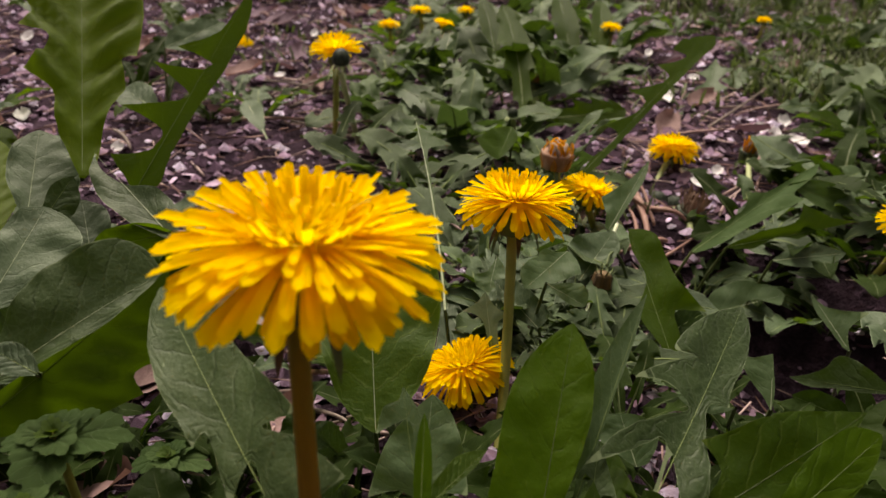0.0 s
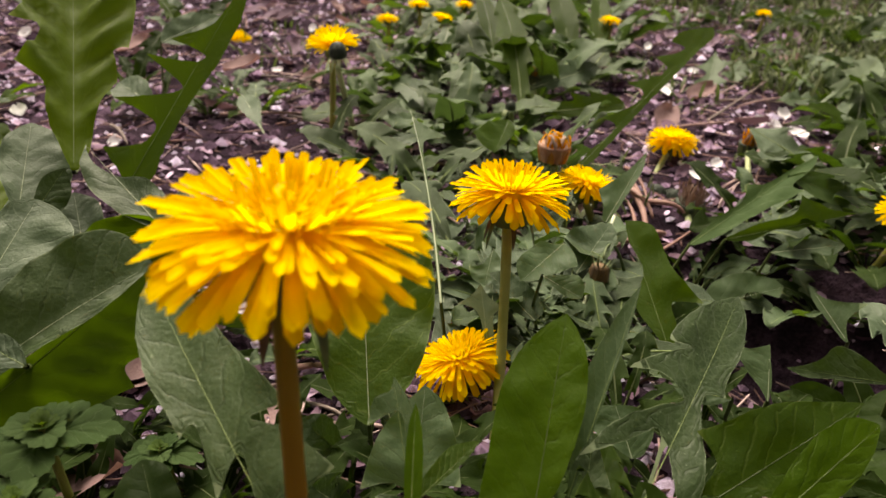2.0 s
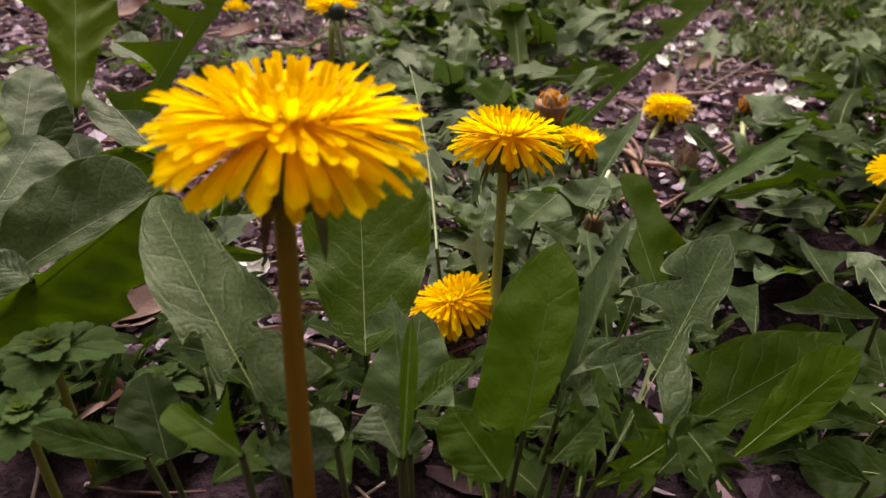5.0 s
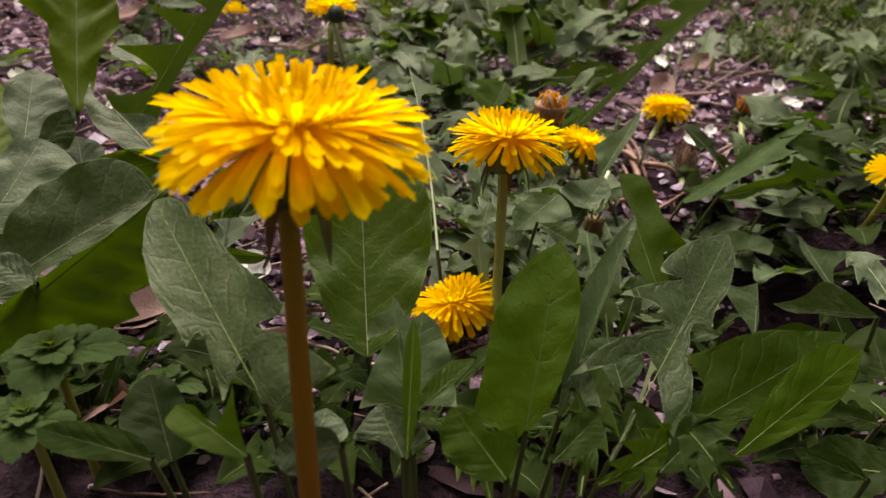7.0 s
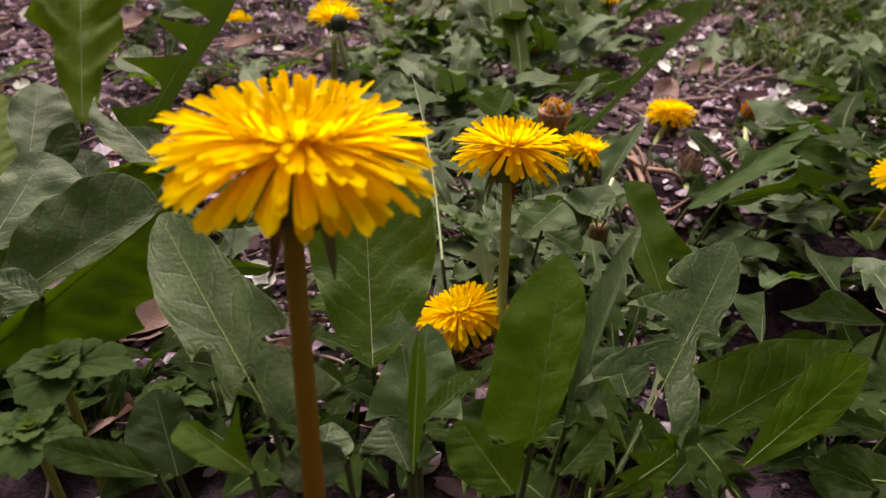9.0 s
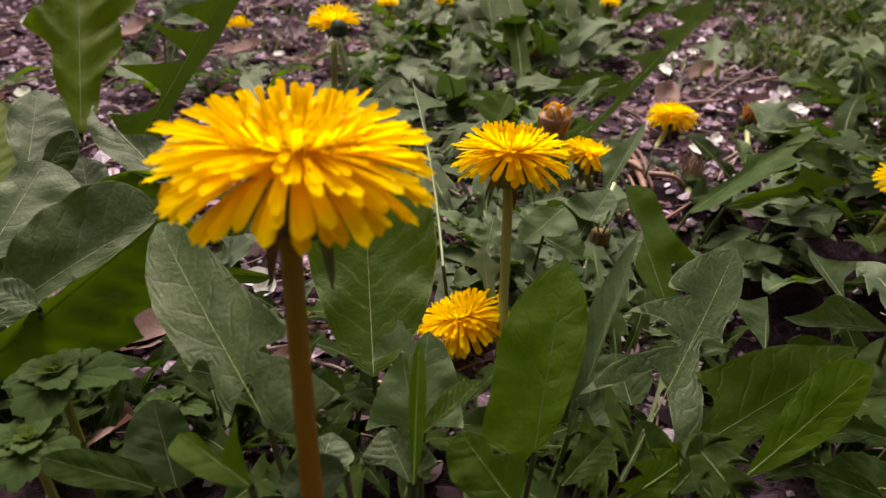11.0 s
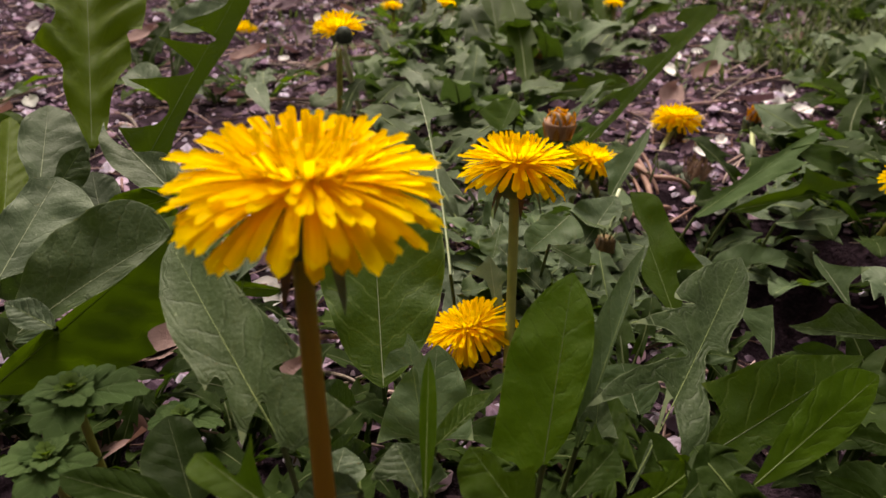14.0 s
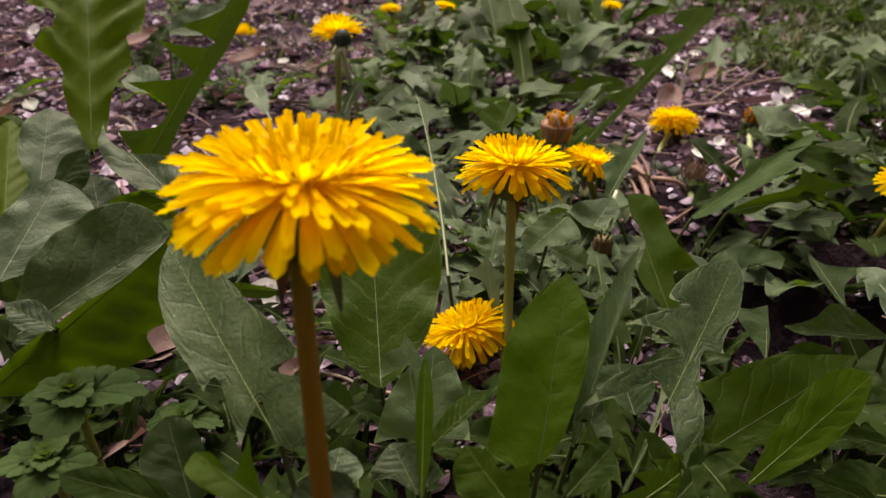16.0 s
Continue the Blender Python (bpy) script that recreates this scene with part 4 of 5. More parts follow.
blade(TOOTHED, (0.0552, 0.1191, 0.0326), (0.0965, 0.1410, 0.0426), (0.12, -0.59, 0.80), [(0.339, 0.159), (0.544, 0.221), (0.706, 0.244), (0.842, 0.271, 1), (0.844, 0.118), (0.99, 0.06, 1)], [(0.35, 0.102), (0.67, 0.186), (0.774, 0.084), (0.976, 0.155, 1), (0.991, 0.058)], LEAF_GREEN, STALK_DARK, arch=0.03, fold=0.1, wave=0.08, seed=47)
blade(TOOTHED, (0.0469, 0.1411, 0.0252), (0.0440, 0.1508, 0.0332), (-0.17, -0.66, 0.73), [(0.0, 0.345), (0.383, 0.529)], [(0.183, 0.395), (0.617, 0.526), (0.967, 0.235)], LEAF_SAGE, RIB_GREY, seed=45, lean=0.19)
blade(TOOTHED, (0.0843, 0.1579, 0.0295), (0.0865, 0.1678, 0.0401), (-0.35, -0.65, 0.68), [(0.124, 0.353), (0.021, 0.684, 1), (0.476, 0.391), (0.798, 0.127)], [(0.257, 0.018), (0.669, 0.051)], LEAF_SAGE, RIB_GREY, seed=51)
blade(TOOTHED, (0.0764, 0.1605, 0.0280), (0.0628, 0.1652, 0.0283), (-0.21, -0.67, 0.71), [(0.231, 0.165), (0.687, 0.194)], [(0.375, 0.133), (0.773, 0.143)], LEAF_SAGE, RIB, seed=52, lean=0.22)
# low leaves, mostly in the dark copy: the shade down here is in their colour
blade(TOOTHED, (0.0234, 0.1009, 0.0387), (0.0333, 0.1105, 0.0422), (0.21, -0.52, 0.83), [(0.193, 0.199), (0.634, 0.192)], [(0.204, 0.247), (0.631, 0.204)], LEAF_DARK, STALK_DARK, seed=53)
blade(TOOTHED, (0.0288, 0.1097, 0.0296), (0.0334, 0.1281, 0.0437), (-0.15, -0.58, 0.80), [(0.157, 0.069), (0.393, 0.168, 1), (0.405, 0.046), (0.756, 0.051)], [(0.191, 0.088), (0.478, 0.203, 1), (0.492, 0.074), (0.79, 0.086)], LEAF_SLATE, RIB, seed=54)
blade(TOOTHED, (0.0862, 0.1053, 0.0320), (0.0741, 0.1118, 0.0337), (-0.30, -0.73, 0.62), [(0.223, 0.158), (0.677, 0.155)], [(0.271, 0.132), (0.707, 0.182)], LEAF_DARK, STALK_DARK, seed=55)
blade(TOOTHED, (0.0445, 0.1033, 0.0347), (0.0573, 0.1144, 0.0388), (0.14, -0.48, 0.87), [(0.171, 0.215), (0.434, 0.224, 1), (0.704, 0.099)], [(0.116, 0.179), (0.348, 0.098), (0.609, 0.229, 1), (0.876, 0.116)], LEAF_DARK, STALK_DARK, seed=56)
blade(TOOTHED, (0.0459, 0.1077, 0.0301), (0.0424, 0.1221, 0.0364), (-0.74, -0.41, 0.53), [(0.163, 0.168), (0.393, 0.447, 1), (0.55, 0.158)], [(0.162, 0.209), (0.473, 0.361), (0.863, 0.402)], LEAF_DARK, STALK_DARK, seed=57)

# ---- plant D: leaves low beside the dark hollow ----
EDGE = plant((0.1353, 0.1850, 0.0000), label="dandelion with low curling leaves beside a dark hollow")
leaf(EDGE, (0.1396, 0.1840, 0.0195), (0.1359, 0.2110, 0.0285), 0.008, (0, -0.7, 0.7), LEAF_GREY, RIB_GREY, 0.1, 0.0, kind="toothed", lobes=4, seed=63)
# dark copy again, its colour standing in for shade under the leaves
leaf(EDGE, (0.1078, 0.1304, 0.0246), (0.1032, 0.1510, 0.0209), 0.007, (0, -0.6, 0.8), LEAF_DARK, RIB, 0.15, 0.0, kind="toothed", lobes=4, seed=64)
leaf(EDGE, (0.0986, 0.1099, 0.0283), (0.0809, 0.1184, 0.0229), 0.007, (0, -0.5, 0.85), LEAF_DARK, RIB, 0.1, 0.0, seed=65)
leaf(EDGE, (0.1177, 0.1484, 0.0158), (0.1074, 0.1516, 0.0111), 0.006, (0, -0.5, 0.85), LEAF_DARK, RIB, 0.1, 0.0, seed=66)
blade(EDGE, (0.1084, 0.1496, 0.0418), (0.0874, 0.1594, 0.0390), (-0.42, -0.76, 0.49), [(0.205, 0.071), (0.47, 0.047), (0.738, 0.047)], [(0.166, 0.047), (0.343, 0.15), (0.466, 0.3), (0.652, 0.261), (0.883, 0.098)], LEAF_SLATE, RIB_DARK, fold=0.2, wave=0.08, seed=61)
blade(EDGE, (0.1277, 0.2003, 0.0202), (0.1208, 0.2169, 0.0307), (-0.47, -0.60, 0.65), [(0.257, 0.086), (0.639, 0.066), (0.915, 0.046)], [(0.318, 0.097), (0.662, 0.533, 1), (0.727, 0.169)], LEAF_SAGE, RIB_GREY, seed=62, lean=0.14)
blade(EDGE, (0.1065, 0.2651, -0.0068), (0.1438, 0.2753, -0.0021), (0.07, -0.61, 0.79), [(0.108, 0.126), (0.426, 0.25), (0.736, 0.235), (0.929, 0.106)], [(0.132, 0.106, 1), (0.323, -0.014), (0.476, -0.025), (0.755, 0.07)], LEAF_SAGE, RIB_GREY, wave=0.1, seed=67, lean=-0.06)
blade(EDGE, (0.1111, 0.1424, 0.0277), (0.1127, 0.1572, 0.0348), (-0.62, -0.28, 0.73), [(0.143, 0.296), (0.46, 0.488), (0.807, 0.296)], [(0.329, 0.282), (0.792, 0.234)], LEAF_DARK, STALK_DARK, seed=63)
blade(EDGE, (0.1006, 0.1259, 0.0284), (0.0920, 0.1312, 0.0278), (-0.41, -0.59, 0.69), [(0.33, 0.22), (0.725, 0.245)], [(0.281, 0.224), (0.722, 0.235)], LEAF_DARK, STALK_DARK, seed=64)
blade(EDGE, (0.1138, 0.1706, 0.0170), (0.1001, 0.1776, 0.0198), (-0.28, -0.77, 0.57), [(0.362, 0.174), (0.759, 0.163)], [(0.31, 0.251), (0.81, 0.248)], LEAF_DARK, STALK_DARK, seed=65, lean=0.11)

# ---- plant E: tall leaves against the light at the far edge of the group ----
TALL_LEAVES = plant((-0.1541, 0.2865, 0.0000), label="dandelion with tall toothed leaves against the light")
leaf(TALL_LEAVES, (-0.0986, 0.1410, 0.0452), (-0.0953, 0.1500, 0.0518), 0.0055, (0, -0.6, 0.8), LEAF_GREY, RIB_GREY, 0.1, 0.2, seed=80, tip=0.6)
leaf(TALL_LEAVES, (-0.1428, 0.2416, 0.0445), (-0.1668, 0.2621, 0.0626), 0.009, (0, -0.8, 0.5), LEAF_GREEN, RIB, 0.1, 0.0, kind="toothed", seed=82)
leaf(TALL_LEAVES, (-0.1154, 0.1785, 0.0308), (-0.1235, 0.1810, 0.0577), 0.012, (0.2, -0.7, 0.7), LEAF_GREY, RIB, 0.1, 0.0, seed=83)

leaf(TALL_LEAVES, (-0.1249, 0.3335, 0.0486), (-0.1527, 0.3593, 0.0553), 0.008, (0, -0.6, 0.8), LEAF_GREY, RIB_GREY, 0.06, 0.0, seed=85, tip=1.0)
leaf(TALL_LEAVES, (-0.0969, 0.4069, 0.0165), (-0.1201, 0.4560, 0.0247), 0.006, (0, -0.6, 0.8), LEAF_GREY, RIB_GREY, 0.06, 0.0, seed=86, tip=1.0)
# the backlit glow of this leaf is put into its bright base colour
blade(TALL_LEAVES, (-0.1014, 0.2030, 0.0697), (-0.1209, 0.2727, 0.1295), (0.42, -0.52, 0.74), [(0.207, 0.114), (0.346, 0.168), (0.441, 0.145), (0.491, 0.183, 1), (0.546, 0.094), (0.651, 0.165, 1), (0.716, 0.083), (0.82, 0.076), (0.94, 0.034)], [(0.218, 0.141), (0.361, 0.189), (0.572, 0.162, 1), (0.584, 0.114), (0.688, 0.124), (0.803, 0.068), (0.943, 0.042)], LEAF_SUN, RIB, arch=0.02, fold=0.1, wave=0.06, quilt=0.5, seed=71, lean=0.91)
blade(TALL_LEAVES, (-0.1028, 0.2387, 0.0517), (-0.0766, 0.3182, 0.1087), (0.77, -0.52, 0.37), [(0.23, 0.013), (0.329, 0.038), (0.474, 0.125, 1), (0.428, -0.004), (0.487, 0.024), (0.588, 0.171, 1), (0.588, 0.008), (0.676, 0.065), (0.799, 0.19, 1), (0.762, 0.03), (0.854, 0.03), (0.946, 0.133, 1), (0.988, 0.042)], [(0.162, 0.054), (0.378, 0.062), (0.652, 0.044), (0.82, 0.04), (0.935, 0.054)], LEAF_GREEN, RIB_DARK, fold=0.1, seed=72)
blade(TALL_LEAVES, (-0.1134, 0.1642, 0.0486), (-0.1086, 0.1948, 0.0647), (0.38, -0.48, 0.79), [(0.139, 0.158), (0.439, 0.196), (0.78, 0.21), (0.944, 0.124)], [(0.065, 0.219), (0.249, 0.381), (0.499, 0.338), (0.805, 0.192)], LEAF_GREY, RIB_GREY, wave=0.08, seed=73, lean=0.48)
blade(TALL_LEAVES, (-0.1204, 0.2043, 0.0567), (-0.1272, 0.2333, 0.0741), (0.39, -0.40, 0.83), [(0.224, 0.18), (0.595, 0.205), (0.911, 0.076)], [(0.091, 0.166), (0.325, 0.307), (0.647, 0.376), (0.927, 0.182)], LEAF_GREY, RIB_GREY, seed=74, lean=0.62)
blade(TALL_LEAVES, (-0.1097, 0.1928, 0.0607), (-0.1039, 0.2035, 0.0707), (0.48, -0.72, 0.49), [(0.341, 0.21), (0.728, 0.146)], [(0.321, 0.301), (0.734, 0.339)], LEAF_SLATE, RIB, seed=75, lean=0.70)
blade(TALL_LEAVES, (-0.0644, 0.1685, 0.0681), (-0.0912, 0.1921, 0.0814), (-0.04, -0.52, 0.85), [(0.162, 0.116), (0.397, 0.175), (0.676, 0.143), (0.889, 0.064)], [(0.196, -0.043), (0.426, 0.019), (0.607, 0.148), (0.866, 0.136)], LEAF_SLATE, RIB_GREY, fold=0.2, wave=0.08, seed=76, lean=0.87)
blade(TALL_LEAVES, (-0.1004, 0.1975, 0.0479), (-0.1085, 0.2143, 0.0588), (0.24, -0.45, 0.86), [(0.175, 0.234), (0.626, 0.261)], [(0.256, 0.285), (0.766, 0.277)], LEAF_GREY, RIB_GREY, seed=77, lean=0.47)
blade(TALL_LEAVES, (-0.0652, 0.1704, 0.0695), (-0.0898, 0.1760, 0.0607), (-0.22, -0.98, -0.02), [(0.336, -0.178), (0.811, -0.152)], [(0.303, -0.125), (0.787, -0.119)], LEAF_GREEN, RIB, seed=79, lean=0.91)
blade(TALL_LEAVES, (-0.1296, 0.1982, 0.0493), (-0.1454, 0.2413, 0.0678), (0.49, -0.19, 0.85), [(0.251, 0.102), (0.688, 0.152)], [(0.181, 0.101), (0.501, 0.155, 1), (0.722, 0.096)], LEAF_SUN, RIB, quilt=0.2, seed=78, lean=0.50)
blade(TALL_LEAVES, (-0.0426, 0.1685, 0.0437), (-0.0594, 0.1723, 0.0424), (-0.23, -0.88, 0.42), [(0.339, 0.116), (0.816, 0.12)], [(0.328, 0.102), (0.759, 0.059)], LEAF_GREEN, RIB, seed=81, lean=0.41)
blade(TALL_LEAVES, (-0.1549, 0.4284, 0.0607), (-0.1347, 0.4769, 0.0678), (0.66, -0.37, 0.65), [(0.391, 0.161), (0.802, 0.139)], [(0.09, 0.135), (0.714, 0.163)], LEAF_GREY, RIB_GREY, seed=84)

# ---- plant F: small yellow head, spent heads and toothed leaves in the middle distance ----
SPENT = plant((0.0750, 0.3292, 0.0000), label="dandelion with a yellow head, a withered orange head and toothed leaves")
stalk(SPENT, [(0.0750, 0.3292, 0.0000), (0.0666, 0.3055, 0.0157), (0.0656, 0.3136, 0.0206)], [0.0017, 0.0015], STALK)
flower(SPENT, (0.0670, 0.3157, 0.0262), 0.0142, (0.25, 0.1, 1), 0.8, 0.8, 1.2, 31, False, bracts=6)
stalk(SPENT, [(0.0647, 0.3507, 0.0000), (0.0516, 0.3112, 0.0269), (0.0508, 0.3152, 0.0347)], [0.0017, 0.0015], STALK)
closed_head(SPENT, (0.0508, 0.3185, 0.0402), 0.0078, (0.05, 0, 1), FLUFF, 0.25, "withered head with orange florets", True, BRACT_PINK, 0.72)
leaf(SPENT, (0.0713, 0.2142, 0.0128), (0.0910, 0.2273, 0.0163), 0.005, (0, -0.7, 0.7), LEAF_DARK, RIB, 0.1, 0.0, seed=95)
leaf(SPENT, (0.0030, 0.2091, 0.0026), (0.0033, 0.2379, 0.0151), 0.006, (0, -0.7, 0.7), LEAF_GREY, RIB_GREY, 0.05, 0.0, kind="toothed", lobes=4, seed=97)
leaf(SPENT, (0.0195, 0.2181, 0.0093), (0.0197, 0.2307, 0.0230), 0.008, (0, -0.7, 0.7), LEAF_GREY, RIB_GREY, 0.05, 0.0, kind="toothed", lobes=3, depth=0.8, seed=98, peak=0.35)
stalk(SPENT, [(0.0770, 0.2660, 0.0000), (0.0706, 0.2645, 0.0233), (0.0633, 0.2563, 0.0293), (0.0603, 0.2451, 0.0248)], [0.0007, 0.0005, 0.0004], BRACT)
closed_head(SPENT, (0.0582, 0.2407, 0.0206), 0.004, (-0.12, -0.1, -1), FLUFF, 0.75, "drooping withered brown seed head", False, BRACT_BROWN)

for foot, top, r, dry, said in (((0.0452, 0.4371, 0.0000), (0.0424, 0.4365, 0.0270), 0.0030, False, "dark closed bud above pale curled bracts"), ((0.0669, 0.5055, 0.0000), (0.0659, 0.5226, 0.0233), 0.0045, True, "small withered head with an orange tuft")):
    stalk(SPENT, [foot, tuple(0.5 * (a + b) for a, b in zip(foot, top)), top], [0.0015, 0.0013], STALK_PALE)
    closed_head(SPENT, top, r, (0.05, -0.05, 1), FLUFF if dry else None, 0.5, said, True)
blade(SPENT, (0.0639, 0.3280, 0.0286), (0.1527, 0.4356, 0.0748), (0.32, -0.59, 0.74), [(0.067, 0.033), (0.176, 0.074), (0.259, 0.074, 1), (0.222, 0.023), (0.285, 0.034), (0.382, 0.075, 1), (0.381, 0.015), (0.463, 0.028), (0.58, 0.082, 1), (0.558, 0.016), (0.653, 0.015), (0.779, 0.056, 1), (0.769, 0.001), (0.921, 0.011)], [(0.053, 0.028), (0.189, 0.021), (0.308, 0.021), (0.477, 0.019), (0.654, 0.018), (0.819, 0.019), (0.947, 0.019)], LEAF_GREEN, RIB_DARK, fold=0.05, wave=0.02, seed=92)
blade(SPENT, (0.0760, 0.2067, 0.0108), (0.0665, 0.2469, 0.0391), (-0.37, -0.59, 0.72), [(0.192, 0.02), (0.426, -0.009), (0.644, 0.113), (0.869, 0.049)], [(0.118, 0.159), (0.314, 0.182), (0.5, 0.198), (0.775, 0.304, 1), (0.701, 0.12), (0.881, 0.091)], LEAF_GREEN, RIB, fold=0.15, wave=0.1, seed=94)
blade(SPENT, (0.0647, 0.2666, 0.0292), (0.0828, 0.2886, 0.0504), (-0.05, -0.67, 0.74), [(0.318, 0.071), (0.511, 0.146), (0.706, 0.248, 1), (0.837, 0.124), (0.978, 0.054)], [(0.236, 0.062), (0.462, 0.06), (0.695, 0.048), (0.917, 0.03)], LEAF_SAGE, RIB_GREY, wave=0.1, seed=91, lean=0.23)
blade(SPENT, (0.0509, 0.2444, 0.0187), (0.0657, 0.2620, 0.0312), (0.01, -0.58, 0.81), [(0.258, 0.243), (0.568, 0.431), (0.795, 0.314)], [(0.175, 0.184), (0.438, 0.21), (0.817, 0.088)], LEAF_GREY, RIB_GREY, wave=0.1, seed=93, lean=0.13)
blade(SPENT, (0.0021, 0.2176, 0.0212), (-0.0106, 0.2852, 0.0658), (-0.06, -0.56, 0.83), [(0.091, 0.004), (0.134, 0.048, 1), (0.174, 0.001), (0.412, 0.006), (0.717, 0.006)], [(0.082, 0.025), (0.214, 0.131, 1), (0.21, 0.025), (0.415, 0.009), (0.721, 0.009)], LEAF_SAGE, RIB_PALE, seed=96, sway=0.02, rib_width=0.0004)
blade(SPENT, (0.0330, 0.2152, 0.0165), (0.0185, 0.2310, 0.0255), (-0.21, -0.62, 0.75), [(0.375, 0.118), (0.75, 0.117)], [(0.25, 0.238), (0.687, 0.292), (0.969, 0.202)], LEAF_GREY, RIB_GREY, seed=97)
blade(SPENT, (0.0348, 0.3622, 0.0407), (0.0259, 0.3308, 0.0341), (0.37, -0.29, 0.88), [(-0.028, -0.191), (0.109, -0.394, 1), (0.616, -0.254)], [(0.283, -0.069), (0.772, -0.142)], LEAF_GREEN, RIB, seed=124)
blade(SPENT, (0.0441, 0.2377, 0.0341), (0.0282, 0.2211, 0.0280), (0.24, -0.53, 0.81), [(0.116, -0.209), (0.343, -0.266), (0.697, -0.244, 1), (0.813, -0.116)], [(0.226, -0.162), (0.572, -0.284), (0.822, -0.383, 1), (0.976, -0.196)], LEAF_SAGE, RIB_GREY, wave=0.04, seed=125)
blade(SPENT, (0.0338, 0.2132, 0.0345), (0.0453, 0.2057, 0.0308), (-0.20, -0.67, 0.72), [(0.247, -0.136), (0.673, -0.111)], [(0.099, -0.278), (0.375, -0.403, 1), (0.699, -0.197)], LEAF_SAGE, RIB_GREY, seed=126)
blade(SPENT, (0.0203, 0.2420, 0.0294), (0.0171, 0.2308, 0.0206), (0.01, -0.62, 0.79), [(0.107, -0.328), (0.392, -0.443, 1), (0.539, -0.163)], [(0.27, -0.339), (0.615, -0.345)], LEAF_SAGE, RIB_GREY, seed=127)
part("leaf_stem", tube("leaf_stem", [np.array(q) - np.array(SPENT.location) for q in ((0.0675, 0.2659, 0.0323), (0.0578, 0.2471, 0.0174), (0.0466, 0.2215, 0.0004))], [0.0007, 0.0008], RIB_PALE, 6, 10), SPENT)

# ---- plant G: heads on bare soil ----
SOIL_PLANT = plant((0.1048, 0.3507, 0.0000), label="dandelion with one yellow head, spent heads and round buds")
stalk(SOIL_PLANT, [(0.1081, 0.3663, 0.0000), (0.1214, 0.3990, 0.0009), (0.1288, 0.4045, 0.0117)], [0.0017, 0.0016], STALK_PALE)
flower(SOIL_PLANT, (0.1313, 0.4076, 0.0179), 0.0142, (0.08, 0.12, 1), 0.9, 1.3, 1.4, 37, False, bracts=6)
for foot, top, r, dry in (((0.1652, 0.3746, 0.0000), (0.1775, 0.4156, 0.0115), 0.0056, True), ((0.1199, 0.3292, 0.0000), (0.1238, 0.3438, 0.0028), 0.0078, True), ((0.1105, 0.3507, 0.0000), (0.1131, 0.3656, 0.0015), 0.0058, False), ((0.1177, 0.3507, 0.0000), (0.1219, 0.3648, -0.0000), 0.0052, False)):
    stalk(SOIL_PLANT, [foot, tuple(0.5 * (a + b) for a, b in zip(foot, top)), top], [0.0016, 0.0014], STALK_PALE)
    closed_head(SOIL_PLANT, top, r, (0.1, -0.1, 1), FLUFF if dry else None, 0.5, "spent head with a withered tuft" if dry else "round closed green bud", r < 0.006)
for foot, end, half in (((0.1904, 0.3007, 0.0282), (0.1742, 0.3334, 0.0265), 0.008),):
    leaf(SOIL_PLANT, foot, end, half, (0, -0.5, 0.85), LEAF_DARK, RIB, 0.12, 0.04, kind="entire" if half > 0.0081 else "toothed", lobes=6, depth=0.45, tip=0.8, seed=int(half * 1e5) + int(foot[0] * 1e3))
blade(SOIL_PLANT, (0.1040, 0.2812, 0.0138), (0.1744, 0.3319, 0.0362), (0.06, -0.47, 0.88), [(0.218, 0.016), (0.426, 0.032), (0.521, 0.083, 1), (0.608, 0.027), (0.823, 0.026)], [(0.127, 0.042), (0.332, 0.061), (0.328, 0.125, 1), (0.576, 0.081), (0.894, 0.048)], LEAF_NETTLE, RIB, fold=0.3, wave=0.12, seed=111)
blade(SOIL_PLANT, (0.1186, 0.2823, 0.0159), (0.1811, 0.3014, 0.0204), (0.17, -0.73, 0.66), [(0.222, 0.071), (0.397, 0.193, 1), (0.503, 0.076), (0.769, 0.055)], [(0.306, 0.005), (0.51, 0.043, 1), (0.653, 0.002), (0.837, 0.044)], LEAF_GREEN, RIB, fold=0.3, wave=0.1, seed=112)
blade(SOIL_PLANT, (0.1561, 0.3178, 0.0307), (0.1894, 0.3177, 0.0194), (0.19, -0.80, 0.56), [(0.406, 0.193), (0.729, 0.164)], [(0.276, 0.152), (0.694, 0.147)], LEAF_NETTLE, RIB, fold=0.25, seed=114, lean=0.25)
blade(SOIL_PLANT, (0.3139, 0.6021, 0.0050), (0.3644, 0.6321, 0.0198), (0.07, -0.54, 0.84), [(0.384, 0.119), (0.838, 0.108)], [(0.221, 0.174), (0.672, 0.113)], LEAF_SAGE, RIB_GREY, seed=115)
blade(SOIL_PLANT, (0.2773, 0.5428, -0.0013), (0.3343, 0.5821, 0.0097), (0.37, -0.70, 0.61), [(0.377, 0.125), (0.789, 0.134)], [(0.337, 0.096), (0.748, 0.082)], LEAF_GREEN, RIB, seed=116)
blade(SOIL_PLANT, (0.2053, 0.5744, -0.0054), (0.2289, 0.6337, 0.0229), (-0.12, -0.39, 0.91), [(0.267, 0.079), (0.395, 0.196, 1), (0.474, 0.05), (0.713, 0.169, 1), (0.776, 0.042)], [(0.21, 0.083), (0.227, 0.221, 1), (0.473, 0.077), (0.624, 0.202, 1), (0.77, 0.035)], LEAF_SAGE, RIB_GREY, seed=117)
blade(SOIL_PLANT, (0.2297, 0.5963, -0.0065), (0.2571, 0.6511, 0.0130), (-0.05, -0.31, 0.95), [(0.288, 0.077), (0.529, 0.169, 1), (0.609, 0.029)], [(0.186, 0.116), (0.371, 0.23, 1), (0.644, 0.047)], LEAF_SAGE, RIB_GREY, seed=118)
